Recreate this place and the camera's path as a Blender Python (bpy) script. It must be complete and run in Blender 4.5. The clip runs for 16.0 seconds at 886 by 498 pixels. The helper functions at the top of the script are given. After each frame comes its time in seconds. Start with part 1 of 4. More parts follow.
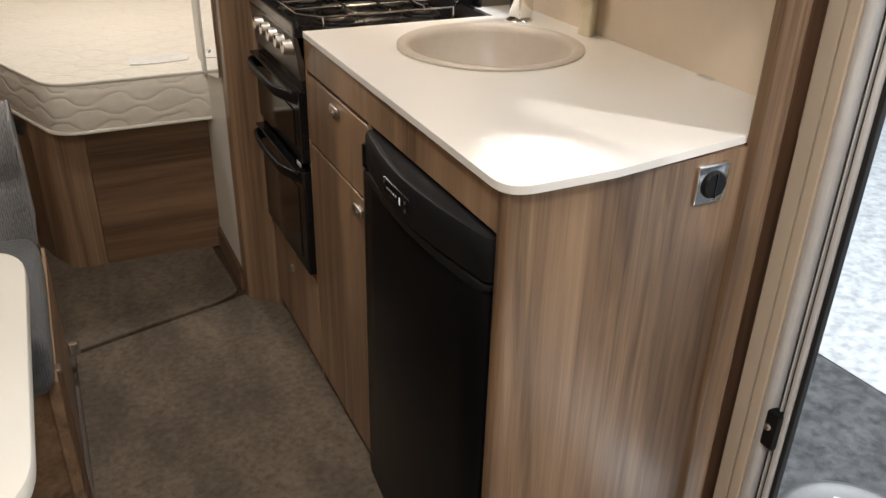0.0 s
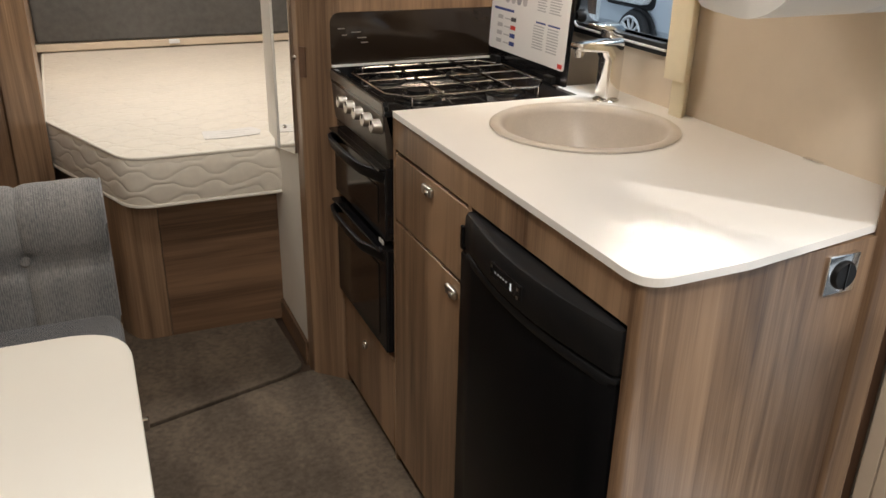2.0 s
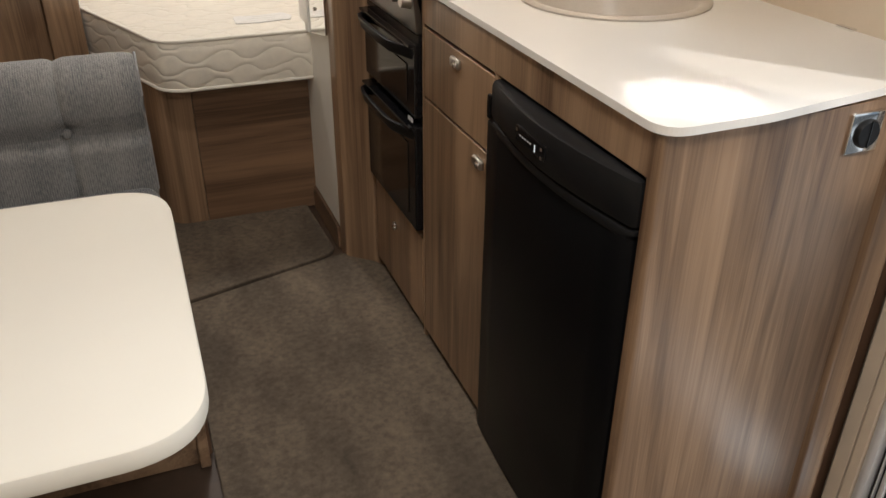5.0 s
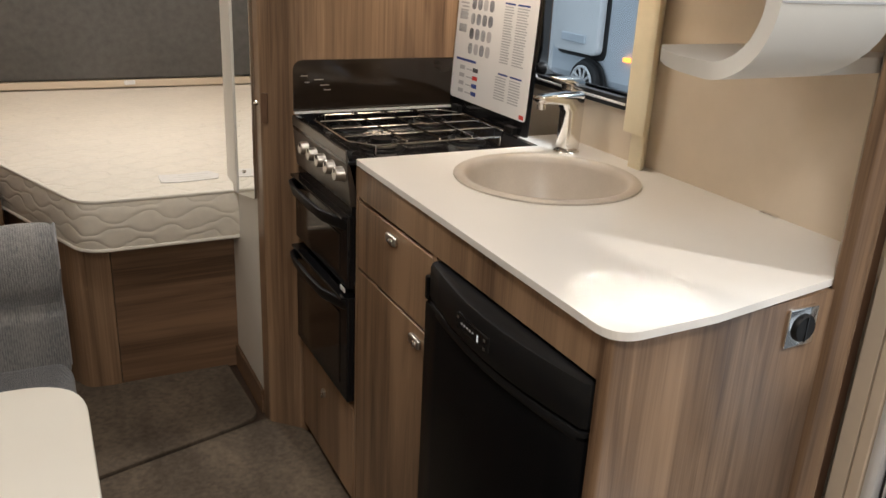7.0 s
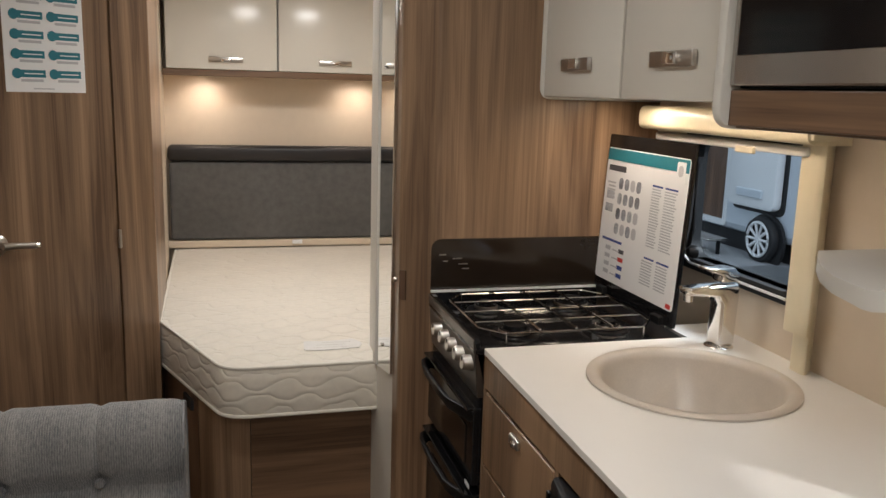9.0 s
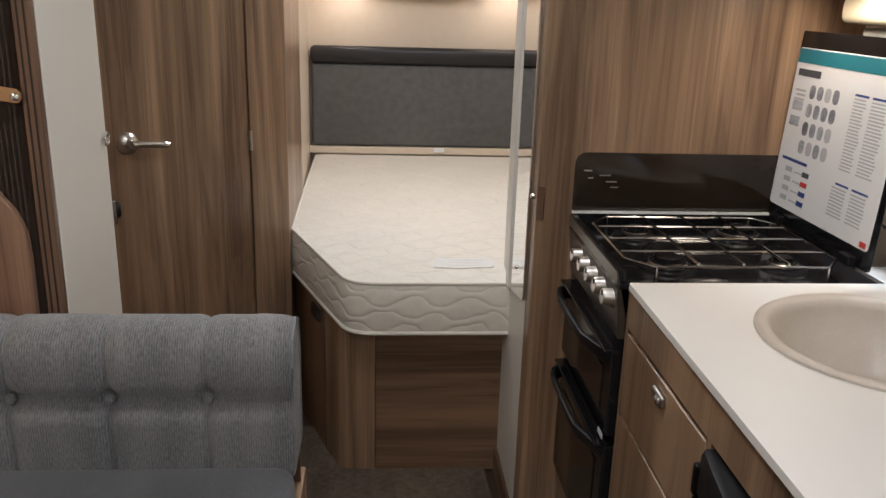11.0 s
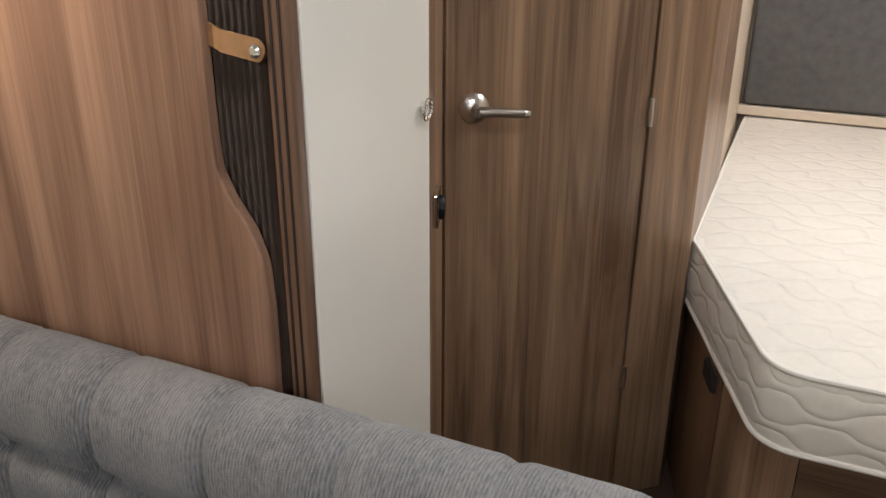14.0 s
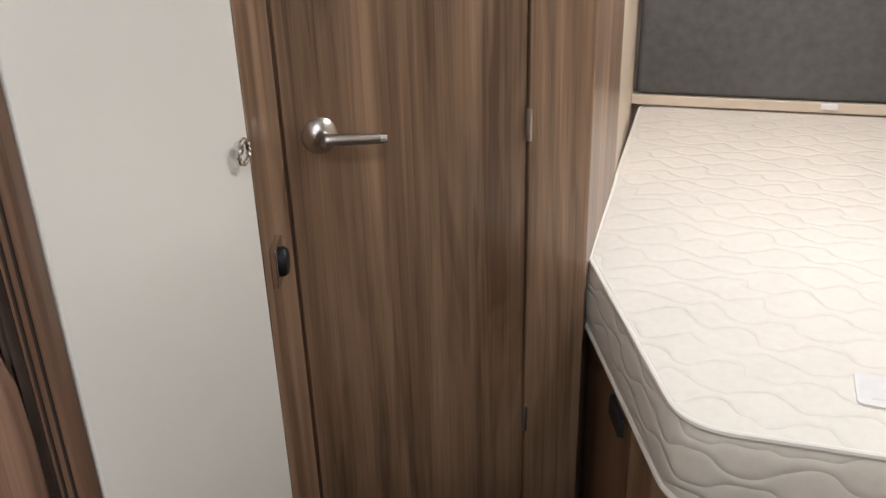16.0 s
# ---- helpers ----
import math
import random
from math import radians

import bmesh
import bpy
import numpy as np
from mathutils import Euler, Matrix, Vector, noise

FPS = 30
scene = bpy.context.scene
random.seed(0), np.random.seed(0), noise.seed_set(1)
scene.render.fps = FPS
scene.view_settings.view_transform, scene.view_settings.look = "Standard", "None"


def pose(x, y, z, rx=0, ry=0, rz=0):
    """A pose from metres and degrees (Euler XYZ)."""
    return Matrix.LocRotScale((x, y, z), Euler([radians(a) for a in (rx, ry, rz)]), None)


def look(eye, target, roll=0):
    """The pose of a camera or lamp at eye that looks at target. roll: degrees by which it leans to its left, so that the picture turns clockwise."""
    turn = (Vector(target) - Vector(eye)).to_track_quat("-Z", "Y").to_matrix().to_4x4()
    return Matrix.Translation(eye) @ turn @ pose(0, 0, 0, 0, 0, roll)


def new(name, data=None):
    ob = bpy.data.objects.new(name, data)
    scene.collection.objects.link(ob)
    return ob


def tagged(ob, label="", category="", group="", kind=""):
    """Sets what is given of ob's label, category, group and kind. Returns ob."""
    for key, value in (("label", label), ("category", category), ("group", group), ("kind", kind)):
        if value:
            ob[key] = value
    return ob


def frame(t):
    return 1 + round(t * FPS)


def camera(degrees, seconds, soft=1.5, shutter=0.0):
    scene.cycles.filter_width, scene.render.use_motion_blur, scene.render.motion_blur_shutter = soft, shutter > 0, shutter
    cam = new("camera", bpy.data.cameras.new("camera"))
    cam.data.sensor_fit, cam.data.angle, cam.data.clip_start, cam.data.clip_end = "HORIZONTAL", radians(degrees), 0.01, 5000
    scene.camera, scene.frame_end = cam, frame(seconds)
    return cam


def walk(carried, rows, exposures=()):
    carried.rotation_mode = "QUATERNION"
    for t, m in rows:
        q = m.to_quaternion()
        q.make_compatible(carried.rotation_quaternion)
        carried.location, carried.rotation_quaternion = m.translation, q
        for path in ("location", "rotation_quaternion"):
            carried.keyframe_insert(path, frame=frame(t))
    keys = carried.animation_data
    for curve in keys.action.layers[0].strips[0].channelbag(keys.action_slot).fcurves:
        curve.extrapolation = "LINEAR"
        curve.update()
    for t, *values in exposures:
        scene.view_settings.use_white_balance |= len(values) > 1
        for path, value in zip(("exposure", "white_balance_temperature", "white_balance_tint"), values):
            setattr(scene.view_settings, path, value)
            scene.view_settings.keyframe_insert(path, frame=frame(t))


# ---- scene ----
cam = camera(56.7, 16.0)
PATH = [
    (0, (0.068, 0.078, 1.322), (0.846, 1.666, 0.387), 1.4),
    (0.5, (0.031, 0.097, 1.339), (0.806, 1.73, 0.483), 0.8),
    (1, (0.001, 0.122, 1.343), (0.777, 1.779, 0.535), 0.5),
    (1.5, (-0.02, 0.15, 1.34), (0.743, 1.818, 0.543), 0.7),
    (2, (-0.036, 0.172, 1.337), (0.712, 1.848, 0.541), 1.1),
    (2.5, (-0.049, 0.178, 1.329), (0.678, 1.861, 0.53), 1.1),
    (3, (-0.048, 0.163, 1.318), (0.658, 1.838, 0.484), 0.8),
    (3.5, (-0.052, 0.139, 1.304), (0.626, 1.795, 0.412), 0.8),
    (4, (-0.047, 0.105, 1.288), (0.592, 1.74, 0.33), 0.8),
    (4.2, (-0.047, 0.094, 1.278), (0.576, 1.717, 0.29), 0.7),
    (6.3, (-0.057, 0.156, 1.309), (0.687, 1.759, 0.373), 1.8),
    (6.5, (-0.054, 0.167, 1.318), (0.718, 1.789, 0.439), 2.3),
    (7, (-0.054, 0.189, 1.347), (0.813, 1.851, 0.651), 2.8),
    (7.5, (-0.06, 0.202, 1.387), (0.875, 1.874, 0.813), 1.9),
    (8, (-0.067, 0.214, 1.407), (0.867, 1.921, 0.942), 1.7),
    (8.5, (-0.014, 0.234, 1.414), (0.759, 2.034, 1.014), 1.4),
    (9, (0.063, 0.27, 1.417), (0.57, 2.168, 1.041), 1.6),
    (9.5, (0.126, 0.286, 1.41), (0.409, 2.222, 0.994), 2.0),
    (9.7, (0.139, 0.292, 1.404), (0.353, 2.23, 0.956), 1.7),
    (11.8, (0.134, 0.72, 1.348), (0.215, 2.61, 0.699), 1.5),
    (12, (0.159, 0.794, 1.341), (0.176, 2.681, 0.679), 1.7),
    (12.5, (0.199, 0.956, 1.343), (-0.047, 2.814, 0.644), 2.0),
    (13, (0.159, 1.069, 1.33), (-0.372, 2.843, 0.576), 0.4),
    (13.5, (0.078, 1.184, 1.329), (-0.58, 2.913, 0.567), 0.0),
    (14, (0.039, 1.287, 1.325), (-0.728, 2.965, 0.553), 0.2),
    (14.5, (0.073, 1.411, 1.325), (-0.863, 2.997, 0.547), -0.8),
    (15, (0.099, 1.506, 1.323), (-0.856, 3.087, 0.555), -1.6),
    (15.5, (0.082, 1.548, 1.321), (-0.69, 3.222, 0.547), -1.8),
    (16, (0.035, 1.563, 1.325), (-0.544, 3.3, 0.521), -1.7),
]
walk(cam, [(t, look(eye, target, roll)) for t, eye, target, roll in PATH],
     exposures=[(0, 0.0, 6500, 10), (6.5, -0.05, 6500, 10), (7.5, -0.2, 6500, 10), (8, -0.22, 6450, 10), (9, -0.30, 6250, 10), (9.7, -0.32, 6050, 10), (11.8, -0.12, 5800, 10), (12.5, -0.08, 5750, 10), (13, 0.2, 5750, 10), (13.5, 0.33, 5800, 10), (14, 0.2, 5850, 10), (14.5, 0.28, 5900, 10), (15, 0.24, 5850, 10), (15.5, 0.28, 5800, 10), (16, 0.24, 5700, 10)])

# light of the hall outside, ceiling lights, spots and strip lights inside, added front fill
world = bpy.data.worlds.new("hall")
scene.world = world
world.use_nodes = True
world.node_tree.nodes["Background"].inputs[0].default_value = (0.80, 0.90, 1.0, 1)
world.node_tree.nodes["Background"].inputs[1].default_value = 1.0


def lamp(name, kind, place, target, power, colour, size=0.1, spot=60, blend=0.5, size_y=None):
    data = bpy.data.lights.new(name, kind)
    data.energy, data.color = power, colour
    if kind == "AREA":
        data.size = size
        if size_y:
            data.shape, data.size_y = "RECTANGLE", size_y
    else:
        data.shadow_soft_size = size
    if kind == "SPOT":
        data.spot_size, data.spot_blend = radians(spot), blend
    ob = new(name, data)
    ob.matrix_world = look(place, target)
    return ob


WARM, NEUTRAL, COOL, ROSE = (1.0, 0.80, 0.60), (1.0, 0.955, 0.90), (0.90, 0.96, 1.0), (1.0, 0.81, 0.66)
lamp("ceiling_light_lounge", "AREA", (0.15, 0.15, 1.925), (0.15, 0.15, 0), 14, NEUTRAL, 0.30)
# unseen fill added at the front end to brighten the kitchen end panel
lamp("fill_light_front", "AREA", (0.0, -0.9, 1.925), (0.0, -0.9, 0), 12, NEUTRAL, 0.30)
lamp("ceiling_light_aisle", "AREA", (0.05, 1.75, 1.925), (0.05, 1.75, 0), 5.8, NEUTRAL, 0.20)
lamp("ceiling_light_bed", "AREA", (0.35, 3.2, 1.925), (0.35, 3.2, 0), 14.5, NEUTRAL, 0.22)
lamp("kitchen_strip_light", "AREA", (0.95, 1.80, 1.405), (0.95, 1.80, 0), 1.65, WARM, 0.04, size_y=0.66)
lamp("kitchen_downlight", "AREA", (0.985, 2.02, 1.407), (0.98, 1.90, 0.9), 0.45, WARM, 0.05, size_y=0.05)
lamp("bed_spot_a", "SPOT", (-0.03, 4.33, 1.462), (-0.03, 4.40, 1.1), 5.0, ROSE, 0.035, 160, 0.9)
lamp("bed_spot_b", "SPOT", (0.70, 4.33, 1.462), (0.70, 4.40, 1.1), 5.0, ROSE, 0.035, 160, 0.9)
# narrow beam added for hall light through a rooflight that is not built
beam = lamp("rooflight_beam", "AREA", (0.535, 0.72, 1.935), (0.668, 1.0, 0.91), 0.12, NEUTRAL, 0.165, size_y=0.185)
beam.data.spread = radians(2.5)
lamp("seat_spot", "SPOT", (-0.98, 1.70, 1.45), (-0.80, 2.03, 1.0), 7.5, WARM, 0.03, 120, 0.9)
lamp("hall_spot", "SPOT", (2.2, -0.70, 2.9), (0.965, 1.02, 0.91), 200, NEUTRAL, 0.02, 7.6, 0.1)
lamp("hall_light", "AREA", (3.4, 0.6, 4.2), (2.2, 0.8, -0.4), 480, COOL, 2.0)


# materials
def material(name, colour, rough=0.5, metal=0.0, spread=0.0, scale=40.0, bump=0.0, coat=0.0):
    m = bpy.data.materials.new(name)
    m.use_nodes = True
    nt = m.node_tree
    b = nt.nodes["Principled BSDF"]
    b.inputs["Base Color"].default_value = (*colour, 1)
    b.inputs["Roughness"].default_value = rough
    b.inputs["Metallic"].default_value = metal
    b.inputs["Coat Weight"].default_value = coat
    if spread or bump:
        geo = nt.nodes.new("ShaderNodeNewGeometry")
        n = nt.nodes.new("ShaderNodeTexNoise")
        n.inputs["Scale"].default_value, n.inputs["Detail"].default_value = scale, 6
        big = nt.nodes.new("ShaderNodeTexNoise")
        big.inputs["Scale"].default_value = scale * 0.08
        nt.links.new(geo.outputs["Position"], n.inputs["Vector"])
        nt.links.new(geo.outputs["Position"], big.inputs["Vector"])
        add = nt.nodes.new("ShaderNodeMath")
        add.operation = "ADD"
        nt.links.new(n.outputs["Fac"], add.inputs[0])
        nt.links.new(big.outputs["Fac"], add.inputs[1])
        if spread:
            r = nt.nodes.new("ShaderNodeMapRange")
            r.inputs["From Min"].default_value, r.inputs["From Max"].default_value = 0.7, 1.3
            r.inputs["To Min"].default_value, r.inputs["To Max"].default_value = 1 - spread, 1 + spread
            nt.links.new(add.outputs[0], r.inputs["Value"])
            mul = nt.nodes.new("ShaderNodeVectorMath")
            mul.operation = "SCALE"
            mul.inputs[0].default_value = colour
            nt.links.new(r.outputs["Result"], mul.inputs["Scale"])
            nt.links.new(mul.outputs["Vector"], b.inputs["Base Color"])
        if bump:
            bp = nt.nodes.new("ShaderNodeBump")
            bp.inputs["Strength"].default_value, bp.inputs["Distance"].default_value = bump, 0.002
            nt.links.new(n.outputs["Fac"], bp.inputs["Height"])
            nt.links.new(bp.outputs["Normal"], b.inputs["Normal"])
    return m


def wood(name, axis, dark, light, rough=0.31, swing=10.0):
    """Walnut foil: broad bands, cathedral figure and fine pores that run along one axis."""
    m = bpy.data.materials.new(name)
    m.use_nodes = True
    nt = m.node_tree
    b = nt.nodes["Principled BSDF"]
    geo = nt.nodes.new("ShaderNodeNewGeometry")
    tex = []
    for squeeze, scale, detail, bend in ((0.055, swing, 3, 0.7), (0.022, 95, 5, 0.25), (0.010, 330, 2, 0.0)):
        mp = nt.nodes.new("ShaderNodeMapping")
        s = [1.0, 1.0, 1.0]
        s["xyz".index(axis)] = squeeze
        mp.inputs["Scale"].default_value = s
        nt.links.new(geo.outputs["Position"], mp.inputs["Vector"])
        n = nt.nodes.new("ShaderNodeTexNoise")
        n.inputs["Scale"].default_value, n.inputs["Detail"].default_value = scale, detail
        n.inputs["Distortion"].default_value = bend
        n.inputs["Roughness"].default_value = 0.62
        nt.links.new(mp.outputs["Vector"], n.inputs["Vector"])
        tex.append(n)
    # rings of the broad figure
    ring = nt.nodes.new("ShaderNodeMath")
    ring.operation = "PINGPONG"
    ring.inputs[1].default_value = 0.032
    nt.links.new(tex[0].outputs["Fac"], ring.inputs[0])
    total = None
    for node, out, k in ((tex[0], "Fac", 1.40), (ring, 0, 1.7), (tex[1], "Fac", 0.45), (tex[2], "Fac", 0.30)):
        mu = nt.nodes.new("ShaderNodeMath")
        mu.operation = "MULTIPLY_ADD"
        mu.inputs[1].default_value = k
        mu.inputs[2].default_value = 0.0
        nt.links.new(node.outputs[out], mu.inputs[0])
        if total:
            nt.links.new(total.outputs[0], mu.inputs[2])
        total = mu
    ramp = nt.nodes.new("ShaderNodeValToRGB")
    ramp.color_ramp.elements[0].position, ramp.color_ramp.elements[0].color = 0.0, (*dark, 1)
    ramp.color_ramp.elements[1].position, ramp.color_ramp.elements[1].color = 1.0, (*light, 1)
    r = nt.nodes.new("ShaderNodeMapRange")
    r.inputs["From Min"].default_value, r.inputs["From Max"].default_value = 0.835, 1.345
    nt.links.new(total.outputs[0], r.inputs["Value"])
    nt.links.new(r.outputs["Result"], ramp.inputs["Fac"])
    nt.links.new(ramp.outputs["Color"], b.inputs["Base Color"])
    b.inputs["Roughness"].default_value = rough
    bp = nt.nodes.new("ShaderNodeBump")
    bp.inputs["Strength"].default_value, bp.inputs["Distance"].default_value = 0.12, 0.001
    nt.links.new(tex[2].outputs["Fac"], bp.inputs["Height"])
    nt.links.new(bp.outputs["Normal"], b.inputs["Normal"])
    return m


def weave(name, colour, other, thread=640.0, rough=0.9):
    """Ribbed cloth: slubby threads along z with colour streaks."""
    m = bpy.data.materials.new(name)
    m.use_nodes = True
    nt = m.node_tree
    b = nt.nodes["Principled BSDF"]
    geo = nt.nodes.new("ShaderNodeNewGeometry")
    out = []
    for s, scale in (((1, 0.25, 0.25), thread * 0.6), ((1, 1, 1), thread), ((1, 0.3, 0.3), 9)):
        mp = nt.nodes.new("ShaderNodeMapping")
        mp.inputs["Scale"].default_value = s
        nt.links.new(geo.outputs["Position"], mp.inputs["Vector"])
        n = nt.nodes.new("ShaderNodeTexNoise")
        n.inputs["Scale"].default_value, n.inputs["Detail"].default_value = scale, 3
        nt.links.new(mp.outputs["Vector"], n.inputs["Vector"])
        out.append(n)
    add = nt.nodes.new("ShaderNodeMath")
    add.operation = "ADD"
    nt.links.new(out[0].outputs["Fac"], add.inputs[0])
    nt.links.new(out[2].outputs["Fac"], add.inputs[1])
    r = nt.nodes.new("ShaderNodeMapRange")
    r.inputs["From Min"].default_value, r.inputs["From Max"].default_value = 0.75, 1.25
    nt.links.new(add.outputs[0], r.inputs["Value"])
    mix = nt.nodes.new("ShaderNodeMix")
    mix.data_type = "RGBA"
    mix.inputs["A"].default_value, mix.inputs["B"].default_value = (*colour, 1), (*other, 1)
    nt.links.new(r.outputs["Result"], mix.inputs["Factor"])
    nt.links.new(mix.outputs["Result"], b.inputs["Base Color"])
    b.inputs["Roughness"].default_value = rough
    b.inputs["Sheen Weight"].default_value = 0.25
    split = nt.nodes.new("ShaderNodeSeparateXYZ")
    nt.links.new(geo.outputs["Position"], split.inputs[0])
    rib = nt.nodes.new("ShaderNodeMath")
    rib.operation = "MULTIPLY_ADD"
    rib.inputs[1].default_value = math.tau / 0.0046
    soft = nt.nodes.new("ShaderNodeMath")
    soft.operation = "MULTIPLY"
    soft.inputs[1].default_value = 0.7
    nt.links.new(out[2].outputs["Fac"], soft.inputs[0])
    nt.links.new(split.outputs["X"], rib.inputs[0])
    nt.links.new(soft.outputs[0], rib.inputs[2])
    wav = nt.nodes.new("ShaderNodeMath")
    wav.operation = "SINE"
    nt.links.new(rib.outputs[0], wav.inputs[0])
    ribbed = nt.nodes.new("ShaderNodeMath")
    ribbed.operation = "MULTIPLY_ADD"
    ribbed.inputs[1].default_value = 0.12
    nt.links.new(wav.outputs[0], ribbed.inputs[0])
    nt.links.new(add.outputs[0], ribbed.inputs[2])
    nt.links.new(ribbed.outputs[0], r.inputs["Value"])
    ad2 = nt.nodes.new("ShaderNodeMath")
    ad2.operation = "ADD"
    nt.links.new(out[0].outputs["Fac"], ad2.inputs[0])
    nt.links.new(out[1].outputs["Fac"], ad2.inputs[1])
    bp = nt.nodes.new("ShaderNodeBump")
    bp.inputs["Strength"].default_value, bp.inputs["Distance"].default_value = 0.8, 0.003
    nt.links.new(ad2.outputs[0], bp.inputs["Height"])
    nt.links.new(bp.outputs["Normal"], b.inputs["Normal"])
    return m


def quilt(name, colour, across, along, pitch, length, relief=0.55):
    """Mattress ticking: stitched wavy lines that meet in leaf shapes. across and along weigh x, y, z."""
    m = material(name, colour, 0.85, spread=0.05, scale=60)
    nt = m.node_tree
    b = nt.nodes["Principled BSDF"]
    b.inputs["Sheen Weight"].default_value = 0.2
    geo = nt.nodes.new("ShaderNodeNewGeometry")
    wob = nt.nodes.new("ShaderNodeTexNoise")
    wob.inputs["Scale"].default_value, wob.inputs["Detail"].default_value = 7.0, 2.0
    nt.links.new(geo.outputs["Position"], wob.inputs["Vector"])

    def calc(op, a, c):
        n = nt.nodes.new("ShaderNodeMath")
        n.operation = op
        for k, v in enumerate((a, c)):
            if isinstance(v, (int, float)):
                n.inputs[k].default_value = v
            elif v is not None:
                nt.links.new(v, n.inputs[k])
        return n.outputs[0]

    def weigh(w):
        d = nt.nodes.new("ShaderNodeVectorMath")
        d.operation = "DOT_PRODUCT"
        d.inputs[1].default_value = w
        nt.links.new(geo.outputs["Position"], d.inputs[0])
        return d.outputs["Value"]

    shift = calc("MULTIPLY", calc("SUBTRACT", wob.outputs["Fac"], 0.5), 1.9)
    line = calc("ADD", calc("MULTIPLY", weigh(across), 1 / pitch), shift)
    wave = calc("SINE", calc("ADD", calc("MULTIPLY", weigh(along), math.tau / length), calc("MULTIPLY", shift, 2.5)), None)
    side = calc("COSINE", calc("MULTIPLY", line, math.pi), None)
    arg = calc("ADD", line, calc("MULTIPLY", calc("MULTIPLY", wave, side), 0.42))
    puff = calc("POWER", calc("ABSOLUTE", calc("SINE", calc("MULTIPLY", arg, math.pi), None), None), 0.6)
    total = calc("ADD", puff, calc("MULTIPLY", wob.outputs["Fac"], 0.8))
    bp = nt.nodes.new("ShaderNodeBump")
    bp.inputs["Strength"].default_value, bp.inputs["Distance"].default_value = relief, 0.0075
    nt.links.new(total, bp.inputs["Height"])
    nt.links.new(bp.outputs["Normal"], b.inputs["Normal"])
    return m


def clear_glass(name, tint=(1, 1, 1), see=0.92):
    m = bpy.data.materials.new(name)
    m.use_nodes = True
    nt = m.node_tree
    nt.nodes.remove(nt.nodes["Principled BSDF"])
    t, g, mx = nt.nodes.new("ShaderNodeBsdfTransparent"), nt.nodes.new("ShaderNodeBsdfGlossy"), nt.nodes.new("ShaderNodeMixShader")
    t.inputs["Color"].default_value = (*tint, 1)
    g.inputs["Roughness"].default_value = 0.03
    mx.inputs[0].default_value = 1 - see
    nt.links.new(t.outputs[0], mx.inputs[1])
    nt.links.new(g.outputs[0], mx.inputs[2])
    nt.links.new(mx.outputs[0], nt.nodes["Material Output"].inputs[0])
    return m


def glow(name, colour, strength):
    m = material(name, colour)
    b = m.node_tree.nodes["Principled BSDF"]
    b.inputs["Emission Color"].default_value = (*colour, 1)
    b.inputs["Emission Strength"].default_value = strength
    return m


WD, WL = (0.105, 0.060, 0.034), (0.36, 0.232, 0.140)
wood_z = wood("walnut_upright_grain", "z", WD, WL)
wood_x = wood("walnut_cross_grain", "x", (0.085, 0.048, 0.028), (0.25, 0.15, 0.088))
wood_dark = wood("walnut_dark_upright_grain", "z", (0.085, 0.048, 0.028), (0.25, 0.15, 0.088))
wood_shelf = wood("walnut_dark_long_grain", "y", (0.085, 0.048, 0.028), (0.25, 0.15, 0.088))
wood_y = wood("walnut_long_grain", "y", WD, WL)
wood_red = wood("walnut_bulkhead", "z", (0.165, 0.088, 0.054), (0.40, 0.245, 0.160))
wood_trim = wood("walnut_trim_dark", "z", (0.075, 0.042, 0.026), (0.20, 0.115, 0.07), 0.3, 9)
cream = material("cream_wall_board", (0.66, 0.56, 0.44), 0.45, spread=0.03, scale=25, bump=0.05)
ceil_white = material("white_ceiling_board", (0.78, 0.75, 0.69), 0.6, spread=0.02)
white_gloss = material("white_gloss_laminate", (0.72, 0.69, 0.62), 0.22, spread=0.015, scale=8)
white_soft = material("white_satin_laminate", (0.70, 0.68, 0.63), 0.4, spread=0.02, scale=15)
counter_mat = material("white_worktop_laminate", (0.80, 0.77, 0.725), 0.42, spread=0.012, scale=12)
table_mat = material("cream_table_laminate", (0.72, 0.68, 0.60), 0.6, spread=0.012, scale=10)
sink_mat = material("beige_composite_sink", (0.55, 0.49, 0.42), 0.32, spread=0.05, scale=300)
black_gloss = material("black_gloss_enamel", (0.008, 0.008, 0.009), 0.10, spread=0.1)
black_satin = material("black_satin_steel", (0.0045, 0.0045, 0.005), 0.3, spread=0.12, scale=90, bump=0.05)
black_plastic = material("black_plastic", (0.009, 0.009, 0.0095), 0.42, spread=0.1)
black_satin.node_tree.nodes["Principled BSDF"].inputs["Specular IOR Level"].default_value = 0.12
black_plastic.node_tree.nodes["Principled BSDF"].inputs["Specular IOR Level"].default_value = 0.18
black_gloss.node_tree.nodes["Principled BSDF"].inputs["Specular IOR Level"].default_value = 0.3
brown_glass = material("dark_brown_glass", (0.020, 0.014, 0.010), 0.10, spread=0.1, scale=6)
chrome = material("polished_chrome", (0.80, 0.79, 0.77), 0.12, 1.0)
nickel = material("brushed_nickel", (0.52, 0.49, 0.45), 0.28, 1.0, spread=0.06, scale=200)
steel = material("brushed_steel", (0.50, 0.48, 0.455), 0.22, 1.0, spread=0.05, scale=120)
panel_steel = material("dark_control_steel", (0.17, 0.155, 0.14), 0.30, 0.9, spread=0.08, scale=120)
alu = material("pale_aluminium", (0.84, 0.85, 0.86), 0.30, 0.25, spread=0.04)
carpet = material("taupe_pile_carpet", (0.116, 0.089, 0.064), 0.97, spread=0.34, scale=900, bump=1.0)
cnt = carpet.node_tree
cgeo = cnt.nodes.new("ShaderNodeNewGeometry")
